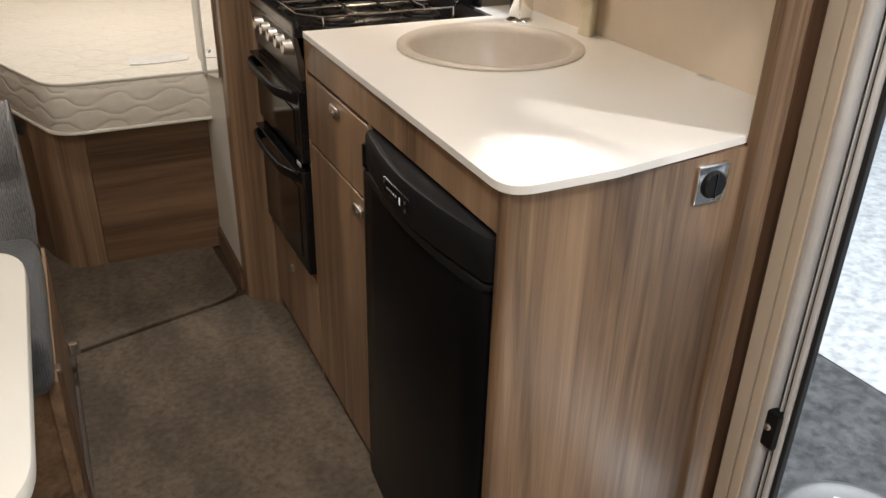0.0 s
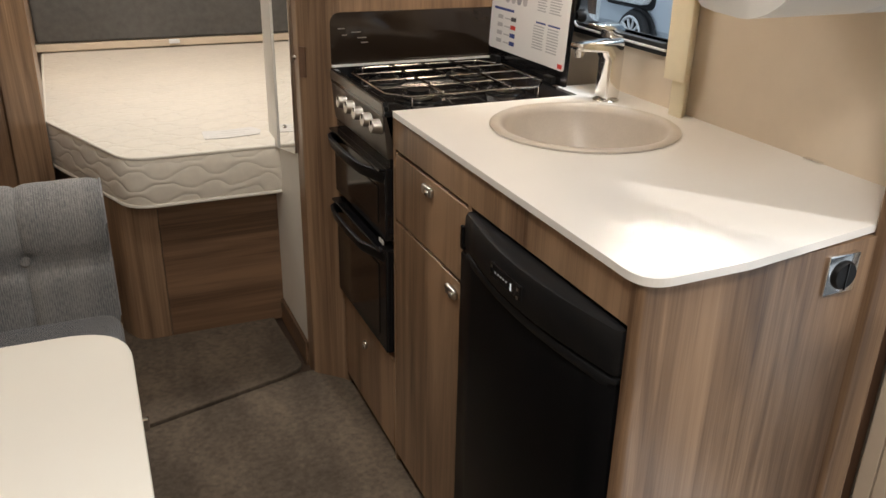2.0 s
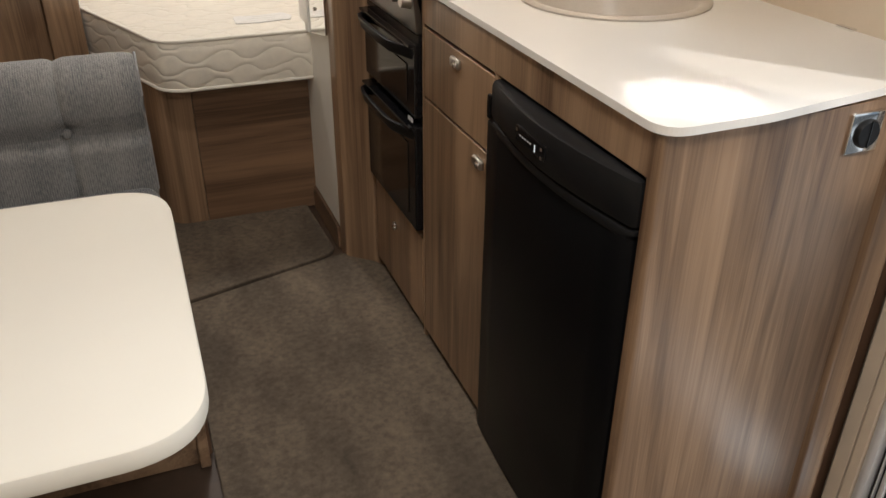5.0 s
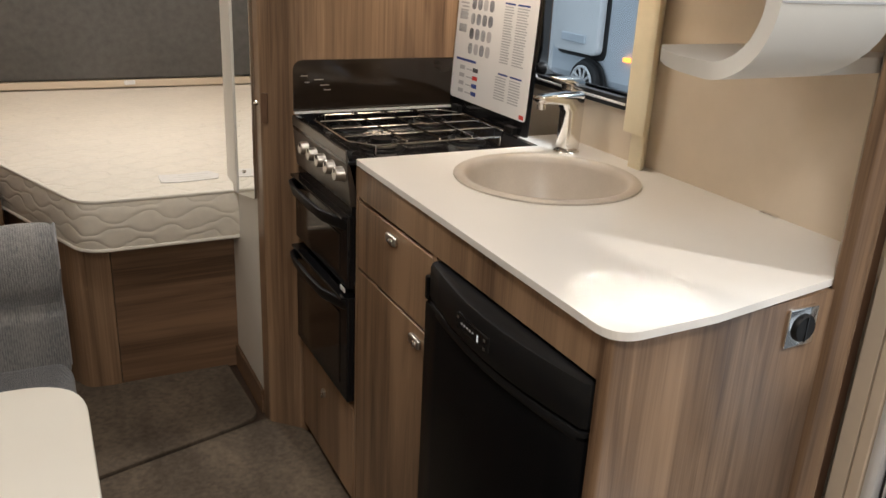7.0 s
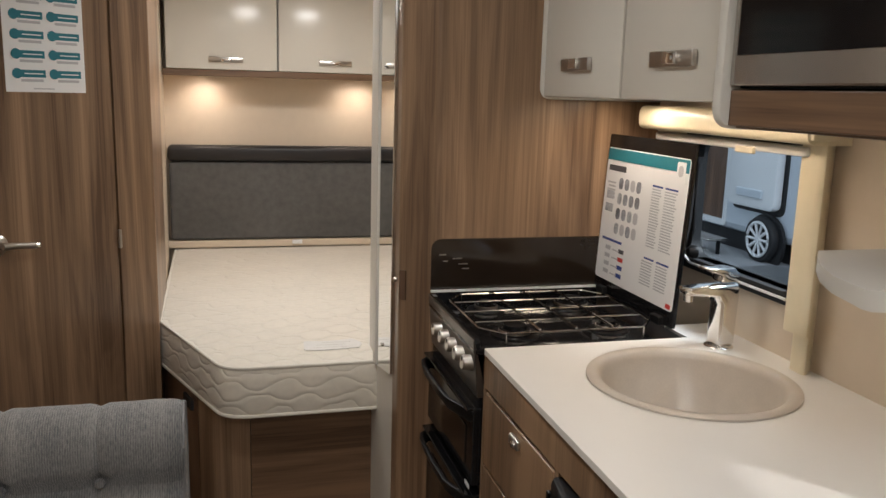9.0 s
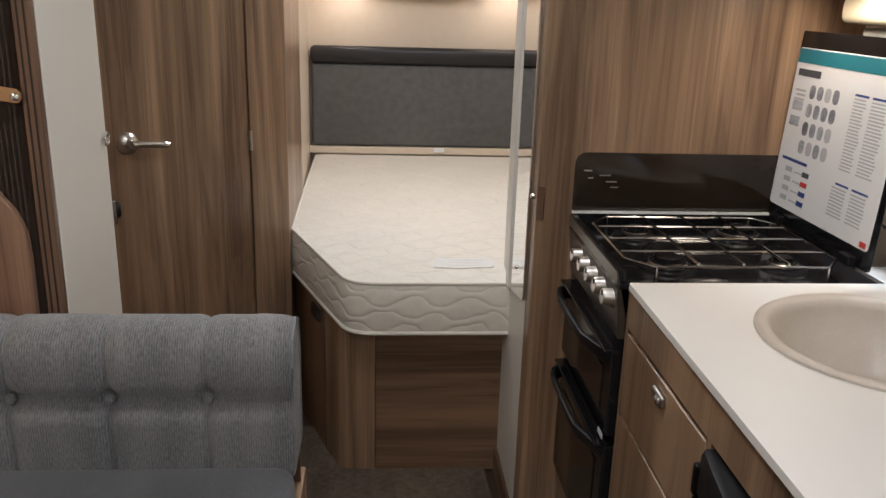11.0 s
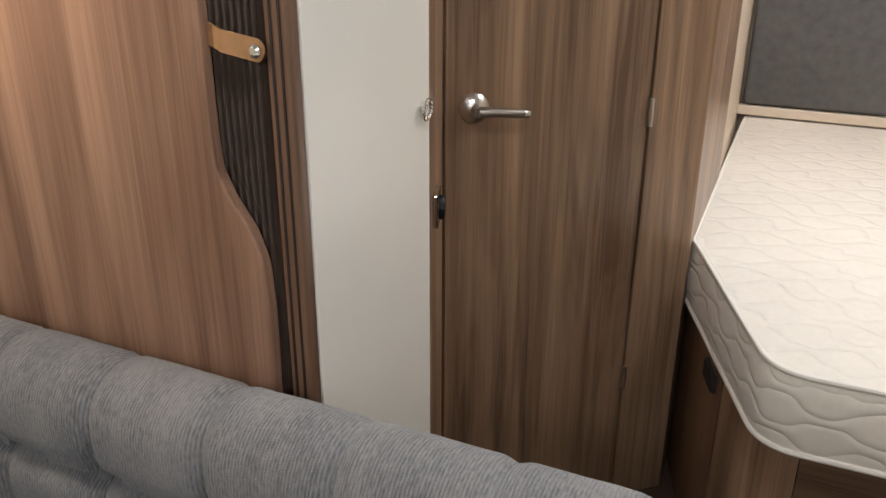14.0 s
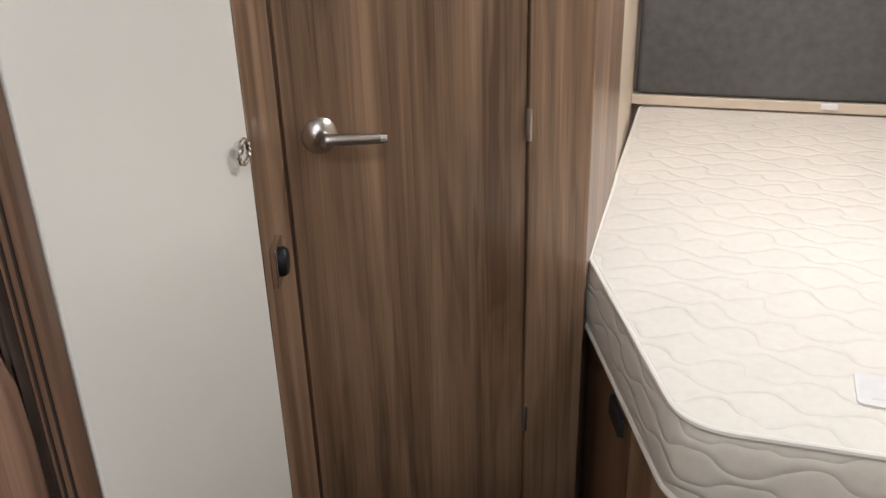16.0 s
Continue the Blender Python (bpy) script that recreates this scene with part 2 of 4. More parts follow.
cmap = cnt.nodes.new("ShaderNodeMapping")
cmap.inputs["Scale"].default_value = (1.0, 0.35, 1.0)
cmap.inputs["Rotation"].default_value = (0, 0, 0.25)
nap = cnt.nodes.new("ShaderNodeTexNoise")
nap.inputs["Scale"].default_value, nap.inputs["Detail"].default_value = 7.0, 3.0
cnt.links.new(cgeo.outputs["Position"], cmap.inputs["Vector"])
cnt.links.new(cmap.outputs["Vector"], nap.inputs["Vector"])
napr = cnt.nodes.new("ShaderNodeMapRange")
napr.inputs["From Min"].default_value, napr.inputs["From Max"].default_value = 0.35, 0.68
napr.inputs["To Min"].default_value, napr.inputs["To Max"].default_value = 0.84, 1.60
cnt.links.new(nap.outputs["Fac"], napr.inputs["Value"])
brush = cnt.nodes.new("ShaderNodeVectorMath")
brush.operation = "SCALE"
cbase = cnt.nodes["Principled BSDF"].inputs["Base Color"]
cnt.links.new(cbase.links[0].from_socket, brush.inputs[0])
cnt.links.new(napr.outputs["Result"], brush.inputs["Scale"])
cnt.links.new(brush.outputs["Vector"], cbase)
floor_mat = material("brown_vinyl_floor", (0.06, 0.038, 0.026), 0.5, spread=0.2, scale=30)
cloth_grey = weave("grey_ribbed_cloth", (0.112, 0.118, 0.128), (0.285, 0.278, 0.270))
cloth_dark = weave("dark_grey_seat_cloth", (0.045, 0.047, 0.052), (0.10, 0.105, 0.115))
piping_mat = material("pale_grey_piping", (0.24, 0.24, 0.25), 0.8, spread=0.08)
head_grey = material("grey_suede_cloth", (0.112, 0.109, 0.106), 0.95, spread=0.2, scale=30, bump=0.25)
head_black = material("black_leatherette", (0.014, 0.012, 0.012), 0.5, spread=0.15, scale=80, bump=0.2)
ticking = quilt("cream_quilted_ticking", (0.74, 0.69, 0.60), (0.25, 1.0, 0), (1.0, -0.2, 0), 0.060, 0.135)
ticking_side = quilt("cream_quilted_border", (0.72, 0.67, 0.58), (0, 0, 1.0), (1.0, -0.6, 0), 0.036, 0.16, 0.42)
tape = material("white_edge_tape", (0.80, 0.76, 0.68), 0.8, spread=0.03)
pleat_mat = material("dark_brown_pleated_fabric", (0.095, 0.064, 0.046), 0.8, spread=0.2, scale=60)
pleat_dark = material("dark_groove", (0.02, 0.012, 0.009), 0.6, spread=0.1)
tan = material("tan_leather", (0.36, 0.20, 0.085), 0.5, spread=0.15, scale=60, bump=0.2)
mirror = material("mirror_silver", (0.86, 0.87, 0.86), 0.015, 1.0)
blind_mat = material("cream_blind_plastic", (0.74, 0.66, 0.48), 0.35, spread=0.03)
rubber = material("black_rubber", (0.012, 0.012, 0.013), 0.6, spread=0.1)
paper = material("white_paper", (0.82, 0.82, 0.82), 0.55, spread=0.01)
ink = material("grey_ink", (0.50, 0.50, 0.52), 0.7)
faded_ink = material("faded_label_print", (0.66, 0.64, 0.60), 0.8)
ink_mid = material("mid_grey_ink", (0.24, 0.25, 0.28), 0.7, spread=0.6, scale=300)
ink_pale = material("pale_photo_print", (0.42, 0.44, 0.47), 0.6, spread=0.5, scale=240)
ink_dark = material("dark_ink", (0.07, 0.07, 0.08), 0.7)
ink_teal = material("teal_ink", (0.015, 0.17, 0.22), 0.6)
ink_red = material("red_ink", (0.55, 0.04, 0.03), 0.6)
ink_blue = material("blue_ink", (0.03, 0.06, 0.25), 0.6)
orange = material("orange_plastic", (0.75, 0.13, 0.03), 0.4)
hall_dark = material("dark_hall_carpet", (0.055, 0.056, 0.058), 0.95, spread=0.7, scale=330, bump=0.8)
hall_light = material("light_hall_carpet", (0.36, 0.37, 0.38), 0.95, spread=0.35, scale=330, bump=0.8)
van_white = material("caravan_white_panel", (0.62, 0.68, 0.74), 0.3, spread=0.03)
window_glass = clear_glass("window_acrylic", (0.90, 0.93, 0.95), 0.93)
amber = glow("amber_marker_lens", (1.0, 0.30, 0.05), 4.0)
lcd = glow("display_digits", (0.75, 0.8, 0.85), 0.3)
lamp_glass = glow("lamp_diffuser", (1.0, 0.88, 0.70), 6.0)


# mesh helpers
def thing(name, place, label, category, group="", kind=""):
    ob = new(name)
    ob.empty_display_size = 0.05
    ob.location = place
    return tagged(ob, label, category, group, kind)


def part(name, bm, mat, parent=None, label="", smooth=False):
    me = bpy.data.meshes.new(name)
    root = parent
    while root is not None and root.parent is not None:
        root = root.parent
    if root is not None:
        bmesh.ops.translate(bm, verts=bm.verts, vec=-root.location)
    bmesh.ops.recalc_face_normals(bm, faces=bm.faces)
    bm.to_mesh(me)
    bm.free()
    for p in me.polygons:
        p.use_smooth = smooth
    me.materials.append(mat)
    if smooth:
        me.set_sharp_from_angle(angle=radians(40))
    ob = new(name, me)
    ob.parent = parent
    if label:
        ob["label"] = label
    return ob


def setting(name, bm, mat, label, category):
    return tagged(part(name, bm, mat), label, category, kind="structure")


def box(x0, x1, y0, y1, z0, z1, bevel=0.0, bm=None, seg=2):
    own = bmesh.new()
    bmesh.ops.create_cube(own, size=1.0, matrix=Matrix.Translation(((x0 + x1) / 2, (y0 + y1) / 2, (z0 + z1) / 2)) @ Matrix.Diagonal((abs(x1 - x0), abs(y1 - y0), abs(z1 - z0), 1)))
    if bevel:
        bmesh.ops.bevel(own, geom=own.edges[:], offset=bevel, segments=seg, affect="EDGES", profile=0.5)
    return merge(bm, own)


def merge(bm, own):
    if bm is None:
        return own
    me = bpy.data.meshes.new("tmp")
    own.to_mesh(me)
    own.free()
    bm.from_mesh(me)
    bpy.data.meshes.remove(me)
    return bm


def prism(points, lo, hi, axis="z", bevel=0.0, bm=None, seg=2):
    """A flat outline pushed from lo to hi along an axis; the outline's pair is the other two axes in order."""
    own = bmesh.new()

    def put(p, h):
        return {"z": (p[0], p[1], h), "y": (p[0], h, p[1]), "x": (h, p[0], p[1])}[axis]
    a = [own.verts.new(put(p, lo)) for p in points]
    c = [own.verts.new(put(p, hi)) for p in points]
    own.faces.new(a)
    own.faces.new(c[::-1])
    n = len(points)
    for i in range(n):
        own.faces.new((a[i], c[i], c[(i + 1) % n], a[(i + 1) % n]))
    bmesh.ops.recalc_face_normals(own, faces=own.faces)
    if bevel:
        caps = [e for e in own.edges if abs(e.calc_face_angle(0)) > 1.0]
        bmesh.ops.bevel(own, geom=caps, offset=bevel, segments=seg, affect="EDGES", profile=0.5)
    return merge(bm, own)


def rounded(points, radii, seg=6):
    """An outline with its corners rounded."""
    out = []
    n = len(points)
    for i, p in enumerate(points):
        p0, p1, p2 = Vector(points[i - 1]), Vector(p), Vector(points[(i + 1) % n])
        r = radii[i] if isinstance(radii, (list, tuple)) else radii
        if r <= 0:
            out.append(tuple(p1))
            continue
        u, v = (p0 - p1).normalized(), (p2 - p1).normalized()
        half = max(0.05, u.angle(v) / 2)
        d = min(r / math.tan(half), 0.49 * (p0 - p1).length, 0.49 * (p2 - p1).length)
        a, c = p1 + u * d, p1 + v * d
        for k in range(seg + 1):
            t = k / seg
            out.append(tuple(a * (1 - t) ** 2 + p1 * 2 * t * (1 - t) + c * t ** 2))
    return out


def tube(points, radius, seg=8, bm=None, closed=False, caps=True):
    own = bmesh.new()
    pts = [Vector(p) for p in points]
    rings = []
    for i, p in enumerate(pts):
        a = pts[i - 1] if i or closed else p
        c = pts[(i + 1) % len(pts)] if i < len(pts) - 1 or closed else p
        d = (c - a).normalized()
        q = d.to_track_quat("Z", "Y")
        r = radius[i] if isinstance(radius, (list, tuple)) else radius
        rings.append([own.verts.new(p + q @ Vector((r * math.cos(k * math.tau / seg), r * math.sin(k * math.tau / seg), 0))) for k in range(seg)])
    for i in range(len(rings) - (0 if closed else 1)):
        a, c = rings[i], rings[(i + 1) % len(rings)]
        for k in range(seg):
            own.faces.new((a[k], a[(k + 1) % seg], c[(k + 1) % seg], c[k]))
    if caps and not closed:
        own.faces.new(rings[0][::-1])
        own.faces.new(rings[-1])
    return merge(bm, own)


def turned(profile, m=None, seg=24, bm=None):
    """A lathe shape: (radius, height) pairs round z, put at the matrix m."""
    own = bmesh.new()
    rings = []
    for r, h in profile:
        rings.append([own.verts.new((max(r, 1e-4) * math.cos(k * math.tau / seg), max(r, 1e-4) * math.sin(k * math.tau / seg), h)) for k in range(seg)])
    for a, c in zip(rings, rings[1:]):
        for k in range(seg):
            own.faces.new((a[k], a[(k + 1) % seg], c[(k + 1) % seg], c[k]))
    own.faces.new(rings[0][::-1])
    own.faces.new(rings[-1])
    if m is not None:
        bmesh.ops.transform(own, matrix=m, verts=own.verts)
    return merge(bm, own)


TOP = 1.95
FACE = 0.563      # front plane of the kitchen units
WALL = 1.14       # inner face of the kitchen side wall

# ---- the shell ----
setting("floor", box(-1.14, 1.14, -1.6, 4.5, -0.06, -0.008), floor_mat, "brown vinyl caravan floor under the carpets", "floor")
setting("ceiling", box(-1.2, 1.2, -1.7, 4.6, TOP, TOP + 0.05), ceil_white, "white caravan ceiling", "ceiling")
WY0, WY1, WZ0, WZ1 = 1.58, 2.03, 1.047, 1.325
bm = bmesh.new()
around = [(-1.6, -0.06), (-0.10, -0.06), (-0.10, 1.862), (0.926, 1.862), (0.926, -0.06), (4.5, -0.06), (4.5, TOP), (-1.6, TOP)]
opening = [(WY0, WZ0), (WY1, WZ0), (WY1, WZ1), (WY0, WZ1)]
loops = []
for x in (WALL, WALL + 0.03):
    pair = [[bm.verts.new((x, y, z)) for y, z in ring] for ring in (around, opening)]
    rim_edges = [bm.edges.new((ring[k], ring[(k + 1) % len(ring)])) for ring in pair for k in range(len(ring))]
    bmesh.ops.triangle_fill(bm, use_beauty=True, use_dissolve=False, edges=rim_edges)
    loops.append(pair)
for a, c in zip(*loops):
    for k in range(len(a)):
        bm.faces.new((a[k], a[(k + 1) % len(a)], c[(k + 1) % len(c)], c[k]))
setting("wall_kitchen_side", bm, cream, "cream caravan side wall with window and door openings", "wall")
setting("wall_seat_side", box(-1.14, -1.10, -1.6, 4.5, -0.06, TOP), cream, "cream caravan side wall behind the seats", "wall")
setting("wall_bed_end", box(-1.14, WALL, 4.44, 4.48, -0.06, TOP), cream, "cream end wall behind the bed", "wall")
setting("wall_front_end", box(-1.14, WALL, -1.64, -1.60, -0.06, TOP), cream, "cream front end wall of the caravan", "wall")

# carpets: the long one and the shaped one by the bed, with a bound joint between them
main_edge = [(-0.02, -1.5), (0.59, -1.5), (0.592, 1.2), (0.575, 2.15), (0.53, 2.262), (0.47, 2.282), (-0.02, 2.150)]
setting("carpet_aisle", prism(rounded(main_edge, [0, 0, 0, 0.03, 0.02, 0.02, 0], 4), -0.008, 0.006, bevel=0.004), carpet, "taupe pile carpet with bound edges along the aisle", "carpet")
bed_edge = [(-0.02, 2.166), (0.39, 2.275), (0.462, 2.310), (0.445, 2.70), (0.13, 2.70), (-0.02, 2.90), (-0.28, 2.92), (-0.5, 2.60), (-0.5, 2.09), (-0.02, 2.09)]
setting("carpet_bed", prism(rounded(bed_edge, [0, 0.02, 0.05, 0.05, 0, 0, 0, 0, 0, 0], 5), -0.008, 0.007, bevel=0.004), carpet, "taupe pile carpet piece with a rounded corner before the bed", "carpet")

# ---- tall partition beside the cooker, white side panel and mirror ----
bm = prism(rounded([(0.482, 2.262), (0.556, 2.192), (WALL, 2.192), (WALL, 2.33), (0.482, 2.33)], [0.02, 0.01, 0, 0, 0.004], 4), -0.008, TOP)
setting("partition_wardrobe", bm, wood_z, "tall walnut-effect partition beside the cooker", "partition")
setting("panel_white_wardrobe", box(0.483, 0.505, 2.33, 2.70, 0.072, TOP, 0.003), white_soft, "white wardrobe side panel beside the bed", "panel")
setting("skirting_wardrobe", box(0.474, 0.52, 2.331, 2.70, -0.008, 0.072, 0.003), wood_y, "walnut-effect plinth strip under the white panel", "skirting")
setting("wall_wardrobe_back", box(0.505, WALL, 2.33, 2.66, -0.008, TOP), wood_z, "walnut-effect wardrobe body", "wardrobe")

mir = thing("wall_mirror", (0.478, 2.40, 0.70), "tall narrow frameless mirror screwed to the white panel", "mirror")
part("mirror_plate", prism(rounded([(2.325, 0.670), (2.520, 0.632), (2.520, 1.80), (2.325, 1.80)], 0.012, 4), 0.474, 0.481, "x", 0.001), mirror, mir)
part("edge_strip", box(0.4695, 0.482, 2.521, 2.562, 0.632, 1.80, 0.002), white_soft, mir, "pale edge strip")
for z in (0.72, 1.477):
    part("screw", turned([(0.005, 0), (0.005, 0.003), (0.003, 0.005), (0.0, 0.005)], Matrix.Translation((0.474, 2.436, z)) @ Euler((0, radians(-90), 0)).to_matrix().to_4x4(), 12), chrome, mir, "chrome screw", True)

catch = thing("door_catch", (0.49, 2.25, 0.895), "brown divider catch plate with a chrome stud on the partition edge", "catch")
part("plate", prism([(0.481, 2.256), (0.494, 2.244), (0.498, 2.249), (0.486, 2.261)], 0.895, 0.972, "z", 0.001), wood_trim, catch)
part("stud", turned([(0.007, 0), (0.007, 0.006), (0.004, 0.011), (0, 0.011)], Matrix.Translation((0.4835, 2.292, 0.940)) @ Euler((0, radians(-90), 0)).to_matrix().to_4x4(), 12), chrome, catch, "", True)

# ---- kitchen units ----
OUT = 0.025


def bar_handle(parent, y, z, long=0.046, tilt=0.0):
    """Small nickel push lock: a plate with a rounded button."""
    h = part("handle", box(FACE - 0.010, FACE + 0.001, y - long / 2, y + long / 2, z - 0.010, z + 0.010, 0.005, seg=4), nickel, parent, "brushed nickel push lock", True)
    part("button", turned([(0.0075, 0), (0.0075, 0.003), (0.005, 0.005), (0, 0.0055)], Matrix.Translation((FACE - 0.009, y - 0.008, z - 0.001)) @ Euler((0, radians(-90), 0)).to_matrix().to_4x4(), 14), chrome, h, "", True)


unit = thing("kitchen_cabinet", (0.84, 1.35, 0.0), "walnut-effect kitchen unit with rounded front corner", "cabinet")
bm = box(FACE, 1.12, 1.777, 1.790, -0.004, 0.894)
part("side_panel", bm, wood_z, unit)
part("top_rail", box(FACE, 0.575, 0.926, 1.777, 0.829, 0.894), wood_z, unit)
part("upright", box(FACE + 0.001, 0.576, 1.395, 1.41, -0.004, 0.829), wood_z, unit)
end = rounded([(FACE - 0.001, 0.925), (FACE - 0.001, 0.905), (0.76, 0.904), (0.985, 0.920), (0.985, 0.934), (0.76, 0.925)], [0, 0.012, 0.5, 0, 0, 0], 6)
part("end_panel", prism(end, -0.004, 0.894), wood_z, unit)
part("back_panel", box(1.10, 1.12, 0.95, 1.777, -0.004, 0.885), wood_z, unit)
drawer = part("drawer", box(FACE - 0.001, FACE + 0.017, 1.412, 1.774, 0.668, 0.821, 0.002), wood_z, unit)
bar_handle(drawer, 1.585, 0.797)
door = part("cupboard_door", box(FACE - 0.001, FACE + 0.017, 1.412, 1.774, 0.030, 0.662, 0.002), wood_z, unit)
bar_handle(door, 1.462, 0.632)

oven_base = thing("oven_locker", (0.84, 2.0, 0.0), "walnut-effect locker with a drop-down flap below the oven", "cabinet")
part("body", box(FACE + 0.02, 1.1, 1.792, 2.19, -0.004, 0.275), wood_z, oven_base)
flap = part("flap", box(FACE - 0.001, FACE + 0.018, 1.792, 2.188, 0.030, 0.288, 0.002), wood_z, oven_base)
bar_handle(flap, 2.005, 0.223, 0.02)

top = thing("worktop", (0.84, 1.35, 0.89), "white laminate worktop with a rounded corner on the kitchen unit", "worktop")
edge = rounded([(0.560, 1.786), (0.552, 0.887), (0.72, 0.890), (0.985, 0.926), (WALL, 1.0), (WALL, 1.88), (1.02, 1.88), (1.02, 1.786)], [0.004, 0.045, 0.25, 0.004, 0, 0, 0, 0], 10)
SX, SY, SR = 0.877, 1.534, 0.190


def slab_with_hole(outline, cx, cy, r, lo, hi, seg=64):
    own = bmesh.new()
    rim_out, rim_in = {}, {}
    for h in (lo, hi):
        rim_out[h] = [own.verts.new((x, y, h)) for x, y in outline]
        rim_in[h] = [own.verts.new((cx + r * math.cos(k * math.tau / seg), cy + r * math.sin(k * math.tau / seg), h)) for k in range(seg)]
        edges = [own.edges.new((ring[i], ring[(i + 1) % len(ring)])) for ring in (rim_out[h], rim_in[h]) for i in range(len(ring))]
        bmesh.ops.triangle_fill(own, use_beauty=True, use_dissolve=False, edges=edges)
    for rim in (rim_out, rim_in):
        n = len(rim[lo])
        for i in range(n):
            own.faces.new((rim[lo][i], rim[lo][(i + 1) % n], rim[hi][(i + 1) % n], rim[hi][i]))
    return own


part("slab", slab_with_hole(edge, SX, SY, SR - 0.012, 0.898, 0.910), counter_mat, top)

sink = thing("round_sink", (SX, SY, 0.91), "round beige composite sink set in the white worktop", "sink")
prof = [(SR, 0.9105), (SR, 0.914), (SR - 0.004, 0.9165), (SR - 0.017, 0.9165), (SR - 0.024, 0.912), (SR - 0.028, 0.90), (SR - 0.045, 0.80), (SR - 0.075, 0.772), (0.04, 0.764), (0.035, 0.758)]
sk = bmesh.new()
rings = [[sk.verts.new((SX + r * math.cos(k * math.tau / 72), SY + r * math.sin(k * math.tau / 72), h)) for k in range(72)] for r, h in prof]
for a, c in zip(rings, rings[1:]):
    for k in range(72):
        sk.faces.new((a[k], a[(k + 1) % 72], c[(k + 1) % 72], c[k]))
sk.faces.new(rings[-1])
part("bowl", sk, sink_mat, sink, "", True)
part("drain", turned([(0.034, 0.7585), (0.034, 0.762), (0.028, 0.763), (0.02, 0.760), (0, 0.760)], Matrix.Translation((SX, SY, 0)), 24), chrome, sink, "chrome drain", True)

tap = thing("mixer_tap", (1.048, 1.712, 0.91), "polished chrome single-lever mixer tap behind the sink", "tap")
T0 = Vector((1.048, 1.712, 0.91))
toward = Vector((-0.98, -0.2, 0))
aim = Matrix.Translation(T0) @ Euler((0, 0, math.atan2(toward.y, toward.x))).to_matrix().to_4x4()


def tap_piece(profile, half, bevel):
    """A side profile along the spout, given its width and soft edges."""
    own = prism(profile, -half, half, "y", bevel, seg=3)
    bmesh.ops.transform(own, matrix=aim, verts=own.verts)
    return own


part("base_ring", turned([(0.030, 0), (0.030, 0.004), (0.026, 0.007), (0, 0.007)], Matrix.Translation(T0), 28), chrome, tap, "", True)
part("body", tap_piece([(-0.024, 0.006), (0.019, 0.006), (0.017, 0.095), (0.028, 0.112), (0.102, 0.122), (0.110, 0.129), (0.104, 0.137), (-0.026, 0.139), (-0.028, 0.10)], 0.020, 0.007), chrome, tap, "", True)
part("aerator", turned([(0.010, -0.010), (0.010, 0.008), (0, 0.009)], aim @ Matrix.Translation((0.094, 0, 0.117)), 18), chrome, tap, "", True)
part("lever", tap_piece([(-0.022, 0.141), (0.018, 0.141), (0.020, 0.156), (0.058, 0.168), (0.060, 0.174), (-0.010, 0.172), (-0.024, 0.160)], 0.018, 0.004), chrome, tap, "", True)

# fridge
fridge = thing("fridge", (0.84, 1.17, 0.0), "black undercounter fridge with a bulged door", "fridge")
part("cabinet", box(FACE + 0.012, 1.04, 0.938, 1.392, 0.0, 0.826, 0.003), black_satin, fridge)


def bowed(y0, y1, z0, z1, out, bevel):
    """A fridge door: a front that bows out toward the room."""
    pts = [(FACE + 0.015, y0), (FACE - 0.004, y0)]
    for k in range(9):
        s = k / 8
        pts.append((FACE - 0.012 - out * math.sin(math.pi * s), y0 + 0.008 + (y1 - y0 - 0.016) * s))
    pts += [(FACE - 0.004, y1), (FACE + 0.015, y1)]
    return prism(pts, z0, z1, "z", bevel)


fd = part("door", bowed(0.930, 1.414, 0.010, 0.742, 0.012, 0.004), black_satin, fridge, "", True)
head = part("control_panel", bowed(0.928, 1.400, 0.748, 0.822, 0.026, 0.010), black_plastic, fridge, "", True)
part("lip", bowed(0.930, 1.394, 0.728, 0.746, 0.020, 0.004), black_plastic, fridge, "", True)
part("display", box(FACE - 0.0400, FACE - 0.028, 1.135, 1.238, 0.770, 0.798, 0.003), black_gloss, head)
part("digit", box(FACE - 0.0408, FACE - 0.0395, 1.165, 1.1685, 0.776, 0.788), lcd, head, "lit display digit")
for z in (0.774, 0.788):
    part("indicator", box(FACE - 0.0408, FACE - 0.0370, 1.143, 1.148, z - 0.0025, z + 0.0025), nickel, head)
for k in range(5):
    part("symbol", box(FACE - 0.0406, FACE - 0.0385, 1.180 + k * 0.009, 1.184 + k * 0.009, 0.783, 0.786), ink, head)
part("indicator", box(FACE - 0.0406, FACE - 0.0370, 1.229, 1.234, 0.789, 0.794), nickel, head)
part("hinge_side", box(FACE - 0.012, FACE - 0.0025, 1.4005, 1.414, 0.744, 0.790, 0.003), black_satin, fridge)
part("grille", box(FACE + 0.002, FACE + 0.012, 0.93, 1.392, 0.0, 0.026), black_plastic, fridge)

# socket on the end panel
soc = thing("switch_plate", (0.914, 0.913, 0.848), "square chrome plate with a round black rocker switch", "switch")
part("plate", box(0.884, 0.944, 0.908, 0.920, 0.819, 0.881, 0.003), chrome, soc, "chrome plate", True)
m = Matrix.Translation((0.914, 0.909, 0.850)) @ Euler((radians(90), 0, 0)).to_matrix().to_4x4()
part("rocker", turned([(0.022, 0), (0.022, 0.004), (0.019, 0.008), (0, 0.009)], m, 28), black_plastic, soc, "", True)
part("slot", box(0.9133, 0.9147, 0.8990, 0.9015, 0.830, 0.870), black_gloss, soc)

